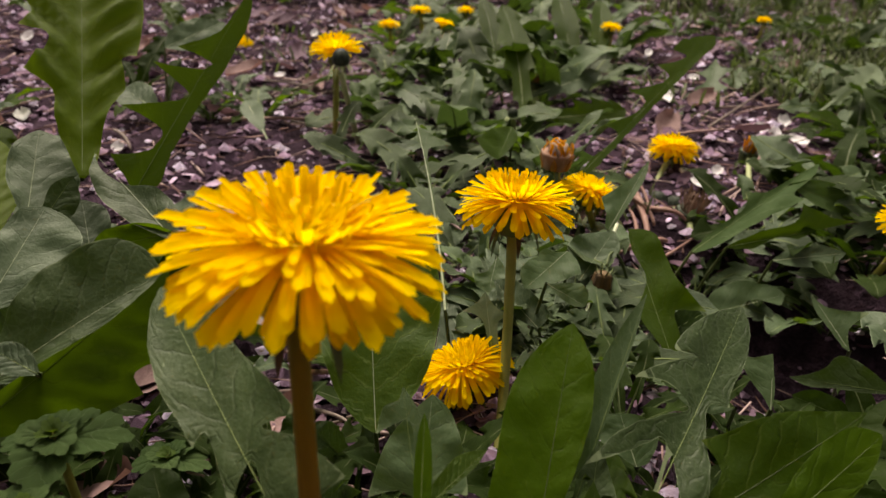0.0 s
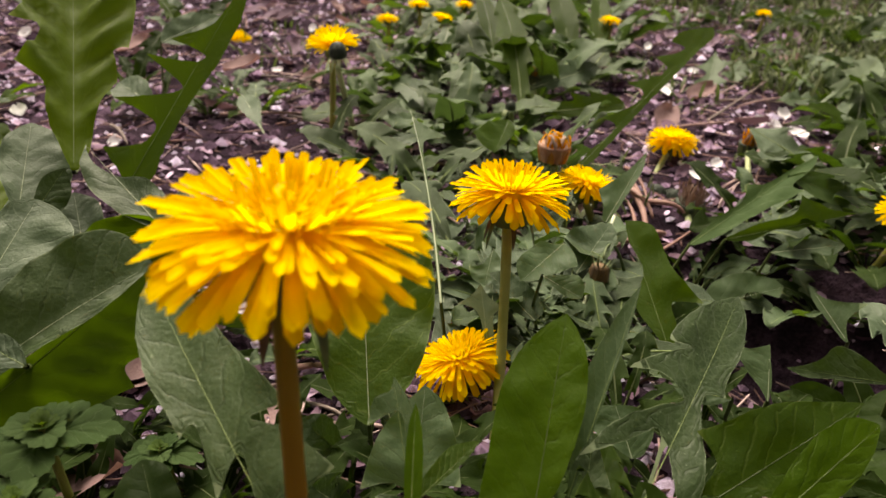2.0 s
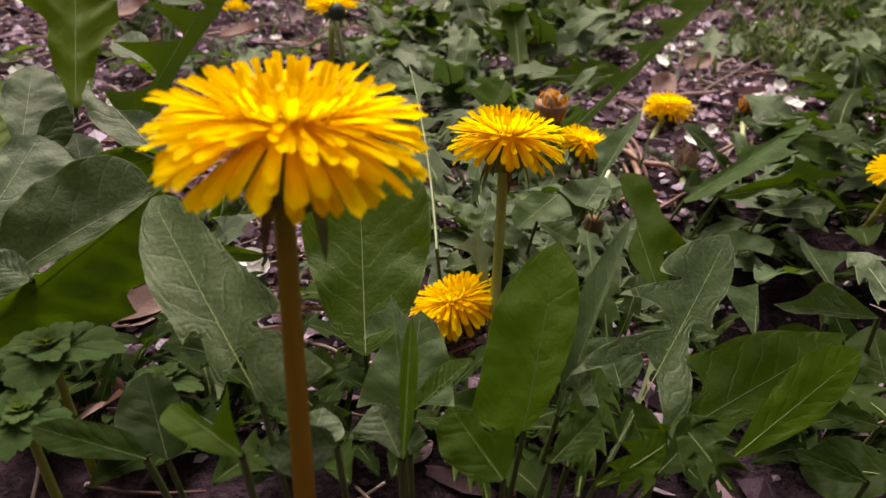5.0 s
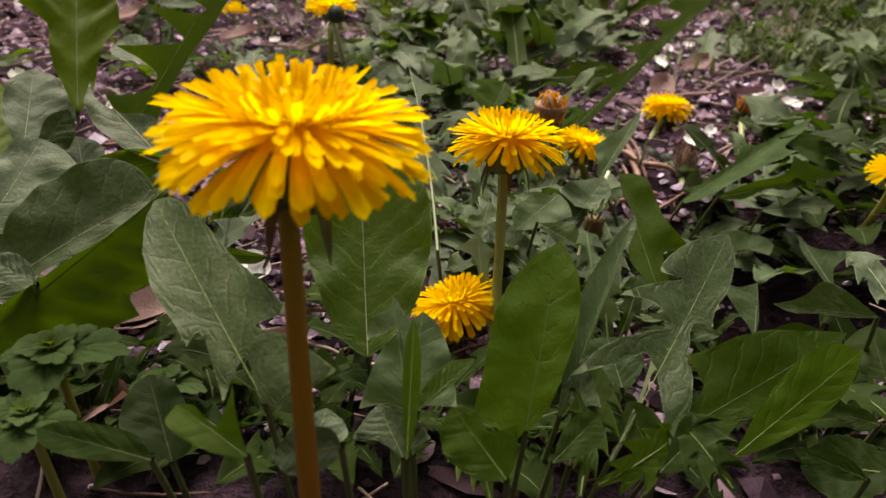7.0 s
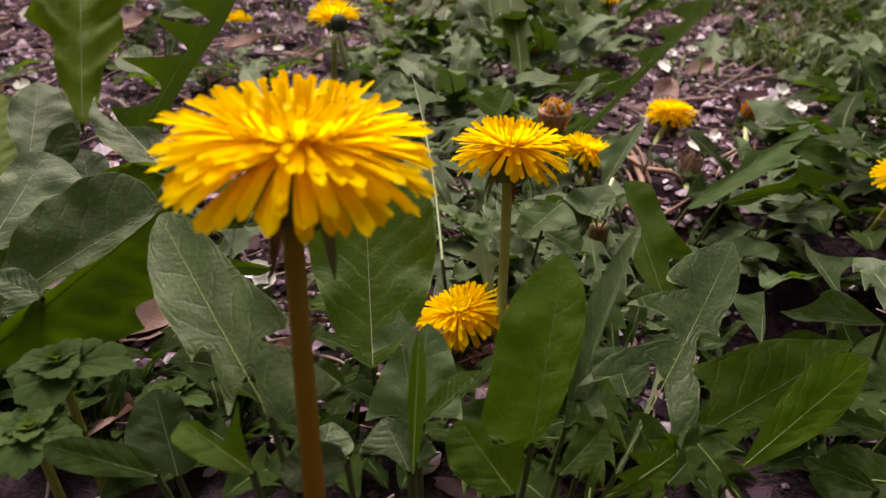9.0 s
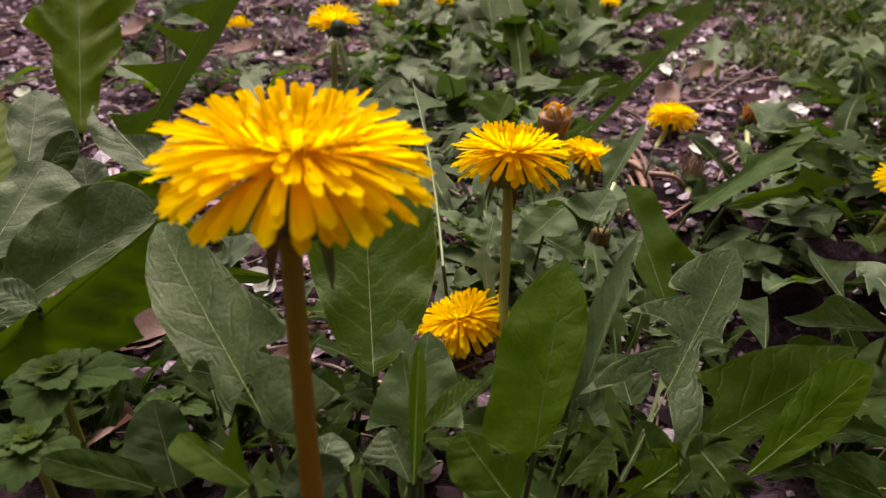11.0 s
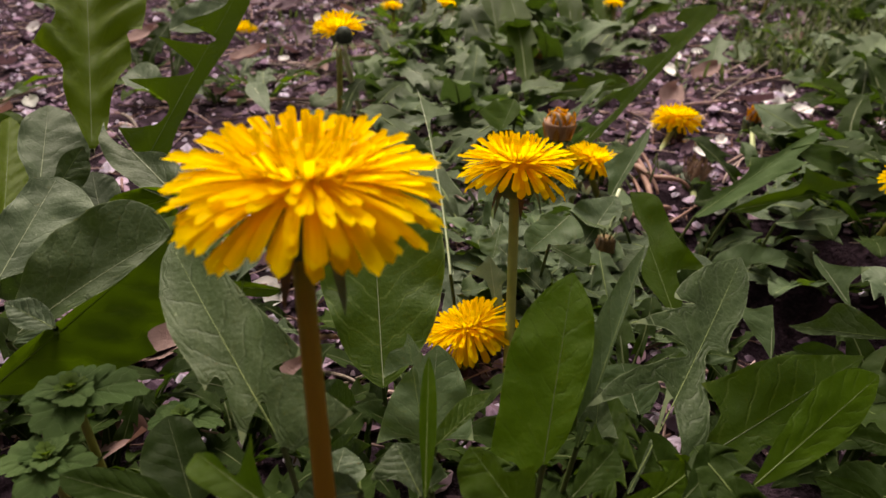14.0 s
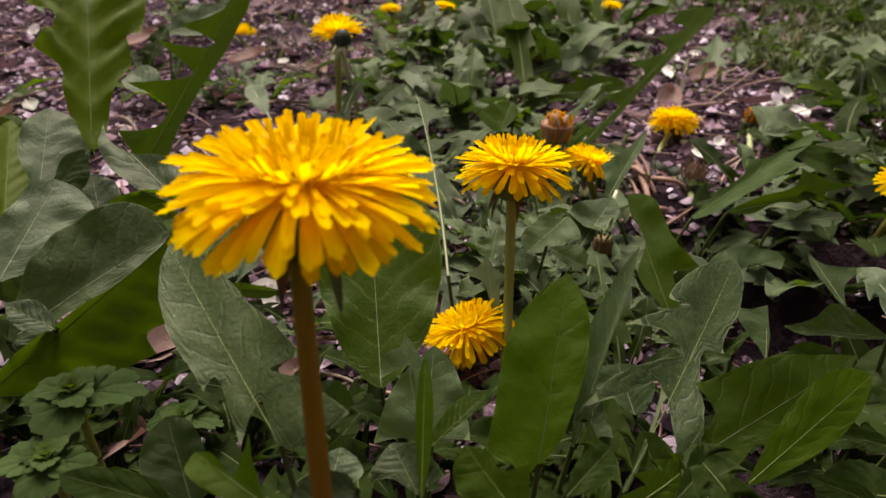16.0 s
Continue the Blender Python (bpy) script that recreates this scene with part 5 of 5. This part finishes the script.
blade(SOIL_PLANT, (0.2985, 0.6405, -0.0077), (0.3222, 0.6947, 0.0105), (-0.14, -0.26, 0.96), [(0.284, 0.101), (0.573, 0.215, 1), (0.686, 0.058)], [(0.211, 0.118), (0.443, 0.267, 1), (0.681, 0.055)], LEAF_SAGE, RIB_GREY, seed=119)
blade(SOIL_PLANT, (0.1374, 0.2800, 0.0114), (0.1734, 0.2907, 0.0104), (0.20, -0.62, 0.76), [(0.292, 0.112), (0.674, 0.128)], [(0.245, 0.105), (0.709, 0.123)], LEAF_GREY, RIB_GREY, seed=113)

# ---- plant H: head with a dark bud before it, in the litter ----
LITTER_PLANT = plant((-0.0648, 0.4483, 0.0000), label="dandelion with a yellow head and a dark bud on straight stalks")
stalk(LITTER_PLANT, [(-0.0641, 0.4371, 0.0000), (-0.0586, 0.4163, 0.0350), (-0.0596, 0.4250, 0.0520)], [0.0016, 0.0018], STALK)
flower(LITTER_PLANT, (-0.0606, 0.4356, 0.0608), 0.0146, (-0.05, -0.15, 1), 0.5, -1.1, 2.0, 41, False, bracts=8)
stalk(LITTER_PLANT, [(-0.0500, 0.4483, 0.0000), (-0.0510, 0.4064, 0.0375), (-0.0554, 0.4142, 0.0528)], [0.0016, 0.0016], STALK_PALE)
closed_head(LITTER_PLANT, (-0.0550, 0.4137, 0.0615), 0.0047, (0.03, -0.05, 1), None, 0, "dark slate-green closed bud")
for k, (foot, end) in enumerate((((-0.0485, 0.3732, 0.0163), (-0.0744, 0.3986, 0.0223)), ((-0.0437, 0.3855, 0.0185), (-0.0225, 0.4262, 0.0324)), ((-0.0358, 0.3623, 0.0170), (-0.0073, 0.3875, 0.0225)), ((-0.0545, 0.3745, 0.0189), (-0.0470, 0.4270, 0.0338)))):
    leaf(LITTER_PLANT, foot, end, 0.006, (0, -0.5, 0.85), LEAF_DARK if k % 2 else LEAF_GREY, RIB, 0.12, 0.0, kind="toothed", lobes=5, seed=100 + k)

for k, (foot, end, half, tone) in enumerate((((0.0510, 0.4481, 0.0091), (0.0410, 0.5477, 0.0725), .012, LEAF_GREEN), ((0.0437, 0.6010, 0.0008), (0.0331, 0.6974, 0.0580), .008, LEAF_GREEN), ((0.1029, 0.6010, 0.0008), (0.1007, 0.6997, 0.0625), .011, LEAF_GREEN), ((0.1251, 0.6274, 0.0087), (0.1435, 0.7186, 0.0554), .009, LEAF_GREEN),
                                             ((0.0592, 0.4991, 0.0211), (0.1089, 0.5271, 0.0321), .012, LEAF_GREY), ((0.0567, 0.4430, 0.0212), (0.1163, 0.4659, 0.0221), .012, LEAF_GREEN), ((0.0191, 0.4383, 0.0120), (-0.0319, 0.5008, 0.0245), .011, LEAF_GREY), ((0.0140, 0.3813, 0.0104), (0.0396, 0.4414, 0.0181), .012, LEAF_SLATE),
                                             ((0.2628, 0.5155, 0.0092), (0.3415, 0.5925, 0.0283), .014, LEAF_PALE), ((0.2603, 0.4905, 0.0042), (0.3102, 0.5208, 0.0198), .012, LEAF_DARK), ((-0.0392, 0.5471, 0.0052), (-0.0207, 0.6381, 0.0296), .009, LEAF_GREY), ((-0.0106, 0.5789, 0.0016), (0.0079, 0.6734, 0.0329), .01, LEAF_GREY))):
    leaf(LITTER_PLANT if k > 9 else SPENT if k < 8 else SOIL_PLANT, foot, end, half, (0, -0.75, 0.65), tone, RIB_GREY if tone is LEAF_GREY else RIB, 0.05, 0.03, kind="toothed" if k > 3 or not k else "entire", lobes=5, depth=0.5, seed=600 + k)

# ---- further heads ----
for k, (top, r, tilt, old) in enumerate((((-0.1945, 0.7355, 0.0006), 0.0145, (0.1, -0.7, 0.7), False), ((-0.0471, 0.6856, 0.0348), 0.0098, (0, 0, 1), False), ((0.0000, 0.6761, 0.0382), 0.0106, (0.1, 0.1, 1), False),
                                         ((-0.0201, 0.7125, 0.0435), 0.01, (0, 0, 1), False), ((0.1457, 0.6662, 0.0407), 0.0092, (0.1, 0, 1), False), ((0.1880, 0.2796, 0.0309), 0.0115, (-0.2, -0.3, 1), False),
                                         ((0.3479, 0.8377, 0.0248), 0.0085, (0, 0, 1), False), ((0.0218, 0.7339, 0.0415), 0.0085, (0, 0, 1), False))):
    far_plant = plant((top[0], top[1] + 0.01, 0), label="small yellow dandelion head on a short stalk")
    stalk(far_plant, [(top[0], top[1] + 0.01, 0), (top[0] + 0.003, top[1] + 0.005, top[2] * 0.5), (top[0], top[1], top[2] - r * 0.4)], [0.0016, 0.0014])
    flower(far_plant, top, r, tilt, 0.45, 0.7, 1.0, 60 + k, False, bracts=5)

# ---- rosettes that fill the middle distance ----
def unit_leaf(seed, kind, material, rib):
    rnd = random.Random(seed)
    rise = rnd.uniform(0.08, 0.2)
    return leaf_meshes([(0, 0, 0), (0.35, rnd.uniform(-0.08, 0.08), rise), (0.7, rnd.uniform(-0.1, 0.1), rise * 1.2), (1, 0, rnd.uniform(-0.12, 0.1))], rnd.uniform(0.16, 0.24), (0, 0, 1),
                       material, rib, kind=kind, lobes=rnd.randint(3, 5), depth=rnd.uniform(0.55, 0.8), fold=rnd.uniform(0.05, 0.35), wave=0.14, tip=rnd.uniform(0.6, 0.95),
                       peak=rnd.uniform(0.55, 0.72), petiole=0.18, seed=seed, cols=9)


UNIT = {"sage": [unit_leaf(260 + k, "toothed", LEAF_SAGE, RIB) for k in range(6)], "grey": [unit_leaf(200 + k, "toothed", LEAF_GREY, RIB) for k in range(7)], "dark": [unit_leaf(220 + k, "toothed", LEAF_DARK, STALK_DARK) for k in range(7)],
        "slate": [unit_leaf(280 + k, "toothed", LEAF_SLATE, RIB) for k in range(6)], "fresh": [unit_leaf(320 + k, "toothed", LEAF_FIELD, RIB) for k in range(5)], "green": [unit_leaf(240 + k, "toothed", LEAF_GREEN, RIB) for k in range(4)]}


def rosette(at, size, count, seed, tones=("grey", "dark"), low=8, high=50):
    rnd = random.Random(seed)
    owner = plant((at[0], at[1], ground_z(at[0], at[1])), label="low dandelion rosette of toothed green leaves without flowers", group="rosettes in the middle distance")
    for k in range(count):
        blade, rib = rnd.choice(UNIT[rnd.choice(tones)])
        s = size * rnd.uniform(0.6, 1.15)
        m = pose(0, 0, 0.001, 0, 0, 360 * k / count + rnd.uniform(-25, 25)) @ pose(0.002, 0, 0, rnd.uniform(-25, 25), -rnd.uniform(low, high), 0) @ Matrix.Diagonal((s, s, s, 1))
        ob = part("leaf", blade, owner, "", m)
        part("midrib", rib, ob)


FIELD = [((-0.0369, 0.5767, 0.0000), .06), ((-0.0066, 0.6244, 0.0000), .06), ((0.0278, 0.5511, 0.0000), .065), ((0.0682, 0.5351, 0.0000), .065), ((0.1140, 0.5857, 0.0000), .06), ((-0.0173, 0.4483, 0.0000), .055), ((0.0125, 0.4427, 0.0000), .06), ((0.0392, 0.4264, 0.0000), .055), ((0.0199, 0.7444, 0.0000), .07),
         ((0.0917, 0.7444, 0.0000), .075), ((0.1522, 0.7735, 0.0000), .07), ((-0.0437, 0.7444, 0.0000), .06), ((0.0466, 0.6455, 0.0000), .065), ((0.1001, 0.6455, 0.0000), .065), ((-0.0016, 0.5199, 0.0000), .055), ((-0.0473, 0.4917, 0.0000), .05), ((0.0608, 0.3746, 0.0000), .05),
         ((-0.0154, 0.8749, 0.0000), .07), ((0.0774, 0.9143, 0.0000), .08), ((0.1541, 0.9353, 0.0000), .08), ((0.1635, 0.7172, 0.0000), .06)]
for k, (at, size) in enumerate(FIELD):
    rosette(at, size, 10, 300 + k, ("sage", "fresh", "slate", "fresh"), 8, 52)
NEAR_FIELD = [((0.0089, 0.2921, 0.0000), .045), ((0.0200, 0.2709, 0.0000), .045), ((0.0434, 0.2921, 0.0000), .05), ((0.0495, 0.2660, 0.0000), .045), ((0.0632, 0.2921, 0.0000), .04), ((0.0141, 0.2434, 0.0000), .04), ((0.0334, 0.2434, 0.0000), .045), ((0.0542, 0.3361, 0.0000), .045), ((-0.0069, 0.3507, 0.0000), .05),
              ((-0.0254, 0.3746, 0.0000), .05), ((0.0439, 0.2274, 0.0000), .04), ((0.0714, 0.2612, 0.0000), .04), ((0.0716, 0.2165, 0.0000), .035), ((0.0129, 0.3432, 0.0000), .045), ((0.0310, 0.2340, 0.0000), .034), ((0.0360, 0.2130, 0.0000), .025), ((0.0575, 0.2352, 0.0000), .036), ((0.0572, 0.2130, 0.0000), .034)]
for k, (at, size) in enumerate(NEAR_FIELD):
    rosette(at, size, 7, 340 + k, ("sage", "slate", "grey", "slate"), 2, 36)
RIGHT_FIELD = [((0.1821, 0.3507, 0.0000), .05), ((0.2166, 0.3746, 0.0000), .055), ((0.1723, 0.3097, 0.0000), .045), ((0.1865, 0.2921, 0.0000), .045), ((0.1490, 0.3097, 0.0000), .04), ((0.2645, 0.4661, 0.0000), .06), ((0.3411, 0.5857, 0.0000), .07), ((0.2894, 0.5511, 0.0000), .05), ((0.1484, 0.3292, 0.0000), .04),
               ((0.1186, 0.3036, 0.0000), .035), ((0.2183, 0.3432, 0.0000), .05), ((0.2998, 0.6244, 0.0000), .05), ((0.3017, 0.7444, 0.0000), .05), ((0.3948, 0.8749, 0.0000), .06), ((0.4040, 0.7735, 0.0000), .06), ((0.3444, 0.9143, 0.0000), .06), ((0.4605, 0.8048, 0.0000), .07), ((0.2666, 0.8749, 0.0000), .05), ((0.1690, 0.2812, 0.0000), .04), ((0.2705, 0.4427, 0.0000), .06)]
for k, (at, size) in enumerate(RIGHT_FIELD):
    rosette(at, size, 8, 370 + k, ("sage", "grey", "dark", "dark"), 3, 35)
LEFT_FIELD = [((-0.2195, 0.5351, 0.0000), .05), ((-0.2425, 0.7172, 0.0000), .06), ((-0.1848, 0.4917, 0.0000), .045), ((-0.2159, 0.3507, 0.0000), .05), ((-0.1330, 0.2760, 0.0000), .045), ((-0.0922, 0.2274, 0.0000), .035), ((-0.1536, 0.5511, 0.0000), .035), ((-0.1199, 0.4917, 0.0000), .04), ((-0.1226, 0.2274, 0.0000), .04), ((-0.2960, 0.4786, 0.0000), .05),
              ((-0.3940, 0.8048, 0.0000), .06), ((-0.0844, 0.2521, 0.0000), .04), ((-0.0491, 0.2130, 0.0000), .03), ((-0.1542, 0.4917, 0.0000), .03)]
for k, (at, size) in enumerate(LEFT_FIELD):
    rosette(at, size, 7, 400 + k, ("grey", "dark", "green"), 5, 45)
# front rosettes use only the dark copy, whose colour stands in for shaded gaps
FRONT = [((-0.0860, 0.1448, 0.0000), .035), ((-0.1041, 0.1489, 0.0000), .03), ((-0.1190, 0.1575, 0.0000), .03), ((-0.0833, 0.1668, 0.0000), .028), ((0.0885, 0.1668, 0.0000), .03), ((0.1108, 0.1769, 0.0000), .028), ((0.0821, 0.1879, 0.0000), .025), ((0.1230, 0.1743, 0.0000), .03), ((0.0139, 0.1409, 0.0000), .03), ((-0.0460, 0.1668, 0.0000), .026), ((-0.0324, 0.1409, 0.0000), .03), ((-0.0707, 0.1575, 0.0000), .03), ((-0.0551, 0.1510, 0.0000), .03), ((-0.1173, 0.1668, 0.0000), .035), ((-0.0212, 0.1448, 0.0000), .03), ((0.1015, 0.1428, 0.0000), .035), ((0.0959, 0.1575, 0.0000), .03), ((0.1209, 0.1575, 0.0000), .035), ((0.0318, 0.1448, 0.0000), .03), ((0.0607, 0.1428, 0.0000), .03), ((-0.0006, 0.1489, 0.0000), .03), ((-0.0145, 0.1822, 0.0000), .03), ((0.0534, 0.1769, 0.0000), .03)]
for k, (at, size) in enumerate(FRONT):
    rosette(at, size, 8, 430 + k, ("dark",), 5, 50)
FAR = [((-0.55 + 0.1 * k + 0.04 * math.sin(k * 7)), 1.05 + 0.22 * math.sin(k * 3.1) ** 2) for k in range(16)]
for k, at in enumerate(FAR):
    rosette(at, 0.075, 8, 460 + k, ("grey", "dark", "green"), 8, 55)


# ---- soft scalloped weeds near the ground ----
def scalloped(r, seed, material):
    """A round leaf with a scalloped rim, its stalk end at the origin, along +x."""
    rnd = random.Random(seed)
    verts, uvs, rings, spokes = [], [], 8, 91
    shift = [rnd.uniform(0.75, 1.2) for _ in range(12)]
    for i in range(rings + 1):
        q = i / rings
        for k in range(spokes):
            a = -2.9 + 5.8 * k / (spokes - 1)
            f = (a / 5.8 + 0.5) * 9
            lobe = abs(math.sin(math.pi * f)) ** 0.7 * shift[int(min(f, 8.99))]
            rim = 1 + (0.2 * lobe - 0.1 + 0.03 * math.sin(a * 31)) * q ** 4
            d = r * q * rim * (0.72 + 0.34 * math.cos(a))
            x, y = 0.42 * r + d * math.cos(a), d * math.sin(a) * 0.92
            fold = 0.09 * lobe * q * (1.1 - q) * 2 + 0.03 * noise.noise(Vector((x / r * 5, y / r * 5, seed)))
            verts.append((x, y, r * (fold + 0.2 * abs(y / r) - 0.16 * (x / r) ** 2)))
            uvs.append((0.5 + y / r / 2, x / r / 1.6))
    return mesh_of("leaf", verts, grid_faces(rings + 1, spokes), material, uvs)


SCALLOPS = [scalloped(1.0, k, LEAF_NETTLE) for k in range(3)]
SCALLOPS_YOUNG = [scalloped(1.0, k, LEAF_MID) for k in range(3)]


def soft_weed(top, r, seed):
    rnd = random.Random(seed)
    owner = plant((top[0], top[1], ground_z(top[0], top[1])), "soft_weed", "soft hairy weed with whorls of scalloped green leaves", "weed", "soft weeds")
    z = top[2] - owner.location[2]
    part("stem", tube("stem", [(0.002, 0.003, -0.002), (0.001, 0.001, z * 0.5), (0, 0, z)], [0.0011, 0.0009], STALK, 6, 8), owner)
    for level, (scale, rise, count) in enumerate(((1.4, 2, 4), (0.8, 26, 3), (0.42, 48, 3), (0.25, 64, 3))):
        for k in range(count):
            s = r * scale * rnd.uniform(0.85, 1.12)
            m = pose(0, 0, z - r * (0.28 - 0.1 * level), 0, 0, 360 / count * k + 60 * level + rnd.uniform(-15, 15)) @ pose(0, 0, 0, rnd.uniform(-10, 10), -rise + rnd.uniform(-8, 8), 0) @ Matrix.Diagonal((s, s, s, 1))
            part("leaf", rnd.choice(SCALLOPS if level < 2 else SCALLOPS_YOUNG), owner, "", m)


for k, (top, r) in enumerate((((-0.0797, 0.1277, 0.0430), 0.0062), ((-0.0665, 0.1490, 0.0187), 0.0046), ((-0.0785, 0.1120, 0.0385), 0.0045))):
    soft_weed(top, r, 500 + k)


# ---- small things on the soil ----
def fallen_petal(at, size, turn, lift, material=None, name="fallen_petal", label="white fallen blossom petal lying on soil", category="petal", long=1.0):
    rnd = random.Random(int(abs(at[0]) * 1e5))
    verts = []
    for i in range(7):
        v = i / 6
        w = (math.sin(math.pi * min(1, v * 0.9 + 0.08))) ** 0.6 * (1 + rnd.uniform(-0.08, 0.08))
        for j in range(5):
            u = j / 2 - 1
            verts.append((size * long * (v - 0.5), size * 0.42 * u * w, size * (0.18 * u * u + 0.25 * (v - 0.5) ** 2 + rnd.uniform(-0.02, 0.02))))
    ob = part(name, mesh_of(name, verts, grid_faces(7, 5), material or FALLEN), m=pose(at[0], at[1], ground_z(at[0], at[1]) + size * 0.22, lift, -18, turn) if name == "dead_leaf" else pose(at[0], at[1], ground_z(at[0], at[1]) + size * 0.3, 28 + lift, 0, 0) @ pose(0, 0, 0, 0, 0, turn))
    ob.data.materials[0] = material or FALLEN
    return tagged(ob, label=label, category=category, group="fallen petals" if name == "fallen_petal" else "")


for k, (at, size) in enumerate((((0.2187, 0.4985, 0.0000), .013), ((0.2245, 0.4917, 0.0000), .013), ((0.2278, 0.4636, 0.0000), .014), ((0.2179, 0.4698, 0.0000), .011), ((0.2441, 0.5229, 0.0000), .012), ((0.0995, 0.4890, 0.0000), .013), ((0.0985, 0.5244, 0.0000), .01), ((0.1914, 0.6244, 0.0000), .012), ((0.2124, 0.6348, 0.0000), .011),
                                ((-0.1848, 0.4161, 0.0000), .009), ((0.1401, 0.3815, 0.0000), .013), ((0.2419, 0.4338, 0.0000), .008), ((-0.0591, 0.5893, 0.0000), .009), ((0.1369, 0.3968, 0.0000), .009), ((0.1584, 0.4092, 0.0000), .008), ((0.1716, 0.5679, 0.0000), .014), ((-0.2420, 0.4917, 0.0000), .014), ((-0.4001, 0.7444, 0.0000), .014),
                                ((-0.2750, 0.4851, 0.0000), .014), ((-0.0650, 0.2332, 0.0000), .011), ((-0.0606, 0.2290, 0.0000), .01), ((0.0593, 0.3067, 0.0000), .006), ((0.0649, 0.2949, 0.0000), .006), ((0.1288, 0.3258, 0.0000), .012), ((0.1558, 0.6679, 0.0000), .009), ((0.2058, 0.7587, 0.0000), .01), ((0.2017, 0.8564, 0.0000), .012), ((-0.1339, 0.6244, 0.0000), .01), ((-0.1329, 0.8048, 0.0000), .01))):
    fallen_petal(at, size * 0.92, 67 * k, 14 * math.sin(k * 2.3))
for at, size, turn in (((-0.0869, 0.1983, 0.0000), .02, 30), ((-0.0880, 0.1490, 0.0000), .02, 5), ((-0.0458, 0.1836, 0.0000), .012, 70), ((-0.2633, 0.6565, 0.0000), .022, 40), ((-0.1622, 0.6244, 0.0000), .024, 10), ((0.3083, 0.6796, 0.0000), .022, 0), ((-0.0997, 0.5857, 0.0000), .02, 80), ((0.1997, 0.5679, 0.0000), .02, 30)):
    fallen_petal(at, size, turn, 12, DEAD_PINK, "dead_leaf", "dry pinkish-brown dead leaf lying on soil", "dead leaf", 1.3)


def ground_stick(a, b, r, material, name, label, category, lift=0.0):
    za, zb = ground_z(*a[:2]) + r + lift, ground_z(*b[:2]) + r + 0.002
    mid = (0.5 * (a[0] + b[0]) + 0.004, 0.5 * (a[1] + b[1]) - 0.004, 0.5 * (za + zb) + 0.005)
    ob = part(name, tube(name, [(a[0], a[1], za), mid, (b[0], b[1], zb)], [r, r * 0.75, r * 0.5], material, 6, 10))
    return tagged(ob, label=label, category=category)


for a, b, r in (((0.1708, 0.4812, 0.0000), (0.3026, 0.6633, 0.0000), .0012), ((0.2041, 0.5679, 0.0000), (0.2731, 0.5430, 0.0000), .0009), ((-0.1282, 0.5511, 0.0000), (-0.0894, 0.6084, 0.0000), .0016), ((-0.1058, 0.5199, 0.0000), (-0.0730, 0.5857, 0.0000), .0012), ((-0.1438, 0.6045, 0.0000), (-0.0776, 0.5511, 0.0000), .0011), ((-0.1362, 0.5126, 0.0000), (-0.1088, 0.6455, 0.0000), .001),
                ((-0.0377, 0.1879, 0.0000), (-0.0243, 0.1769, 0.0000), .0008), ((-0.0331, 0.1795, 0.0000), (-0.0234, 0.1850, 0.0000), .0007), ((-0.0359, 0.1644, 0.0000), (-0.0271, 0.1717, 0.0000), .0007), ((0.2943, 0.6455, 0.0000), (0.3279, 0.6045, 0.0000), .001)):
    ground_stick(a, b, r, TWIG, "twig", "thin grey-brown dry twig lying on litter", "twig")
rnd = random.Random(77)
for k in range(46):
    if k < 30:
        a = (rnd.uniform(-0.34, -0.05), rnd.uniform(0.42, 0.95))
    else:
        a = (rnd.uniform(0.14, 0.4), rnd.uniform(0.45, 0.95))
    way, size = rnd.gauss(0.35, 0.7), rnd.uniform(0.03, 0.09)
    b = (a[0] + size * math.cos(way), a[1] + size * math.sin(way))
    tagged(ground_stick(a, b, rnd.uniform(0.0006, 0.0013), STRAW if k % 3 else TWIG, "dry_stalk", "thin dry brown plant stalk lying on litter", "dry stalk", 0.003), group="dry stalks on the litter")
for a, b, r in (((0.0772, 0.3128, 0.0000), (0.1050, 0.3192, 0.0000), .0013), ((0.0919, 0.3507, 0.0000), (0.1022, 0.3292, 0.0000), .0014), ((0.1005, 0.3832, 0.0000), (0.1021, 0.3396, 0.0000), .0012), ((0.0932, 0.3036, 0.0000), (0.1239, 0.3292, 0.0000), .0009), ((0.0902, 0.3128, 0.0000), (0.0921, 0.3584, 0.0000), .0011), ((0.0171, 0.3097, 0.0000), (0.0448, 0.3036, 0.0000), .0012), ((-0.0450, 0.1998, 0.0000), (-0.0328, 0.2062, 0.0000), .0013)):
    ground_stick(a, b, r, PINK_STEM, "creeping_stem", "pinkish creeping stem lying on the ground", "stem", 0.006)
for a, b, r in (((0.0834, 0.3113), (0.1067, 0.3216), 0.0021), ((0.0967, 0.3512), (0.0948, 0.3088), 0.0019), ((0.0956, 0.3787), (0.0996, 0.3394), 0.0015), ((0.1020, 0.3401), (0.1187, 0.3352), 0.0016), ((0.0215, 0.3123), (0.0481, 0.3227), 0.0014), ((0.0764, 0.3039), (0.0967, 0.3189), 0.0013)):
    ground_stick(a, b, r, PINK_STEM, "creeping_stem", "pinkish creeping stem lying on the ground", "stem", 0.004)
rnd = random.Random(91)
for k in range(44):
    at = (rnd.uniform(-0.36, -0.05), rnd.uniform(0.42, 1.0)) if k % 4 else (rnd.uniform(0.13, 0.36), rnd.uniform(0.42, 0.8))
    tagged(fallen_petal(at, rnd.uniform(0.011, 0.024), rnd.uniform(0, 360), rnd.uniform(-25, 30), DEAD_PLUM if k % 3 else DEAD_PINK, "dead_leaf", "crumpled plum-brown dead leaf lying on litter", "dead leaf", rnd.uniform(1.0, 1.5)), group="dead leaves on the litter")
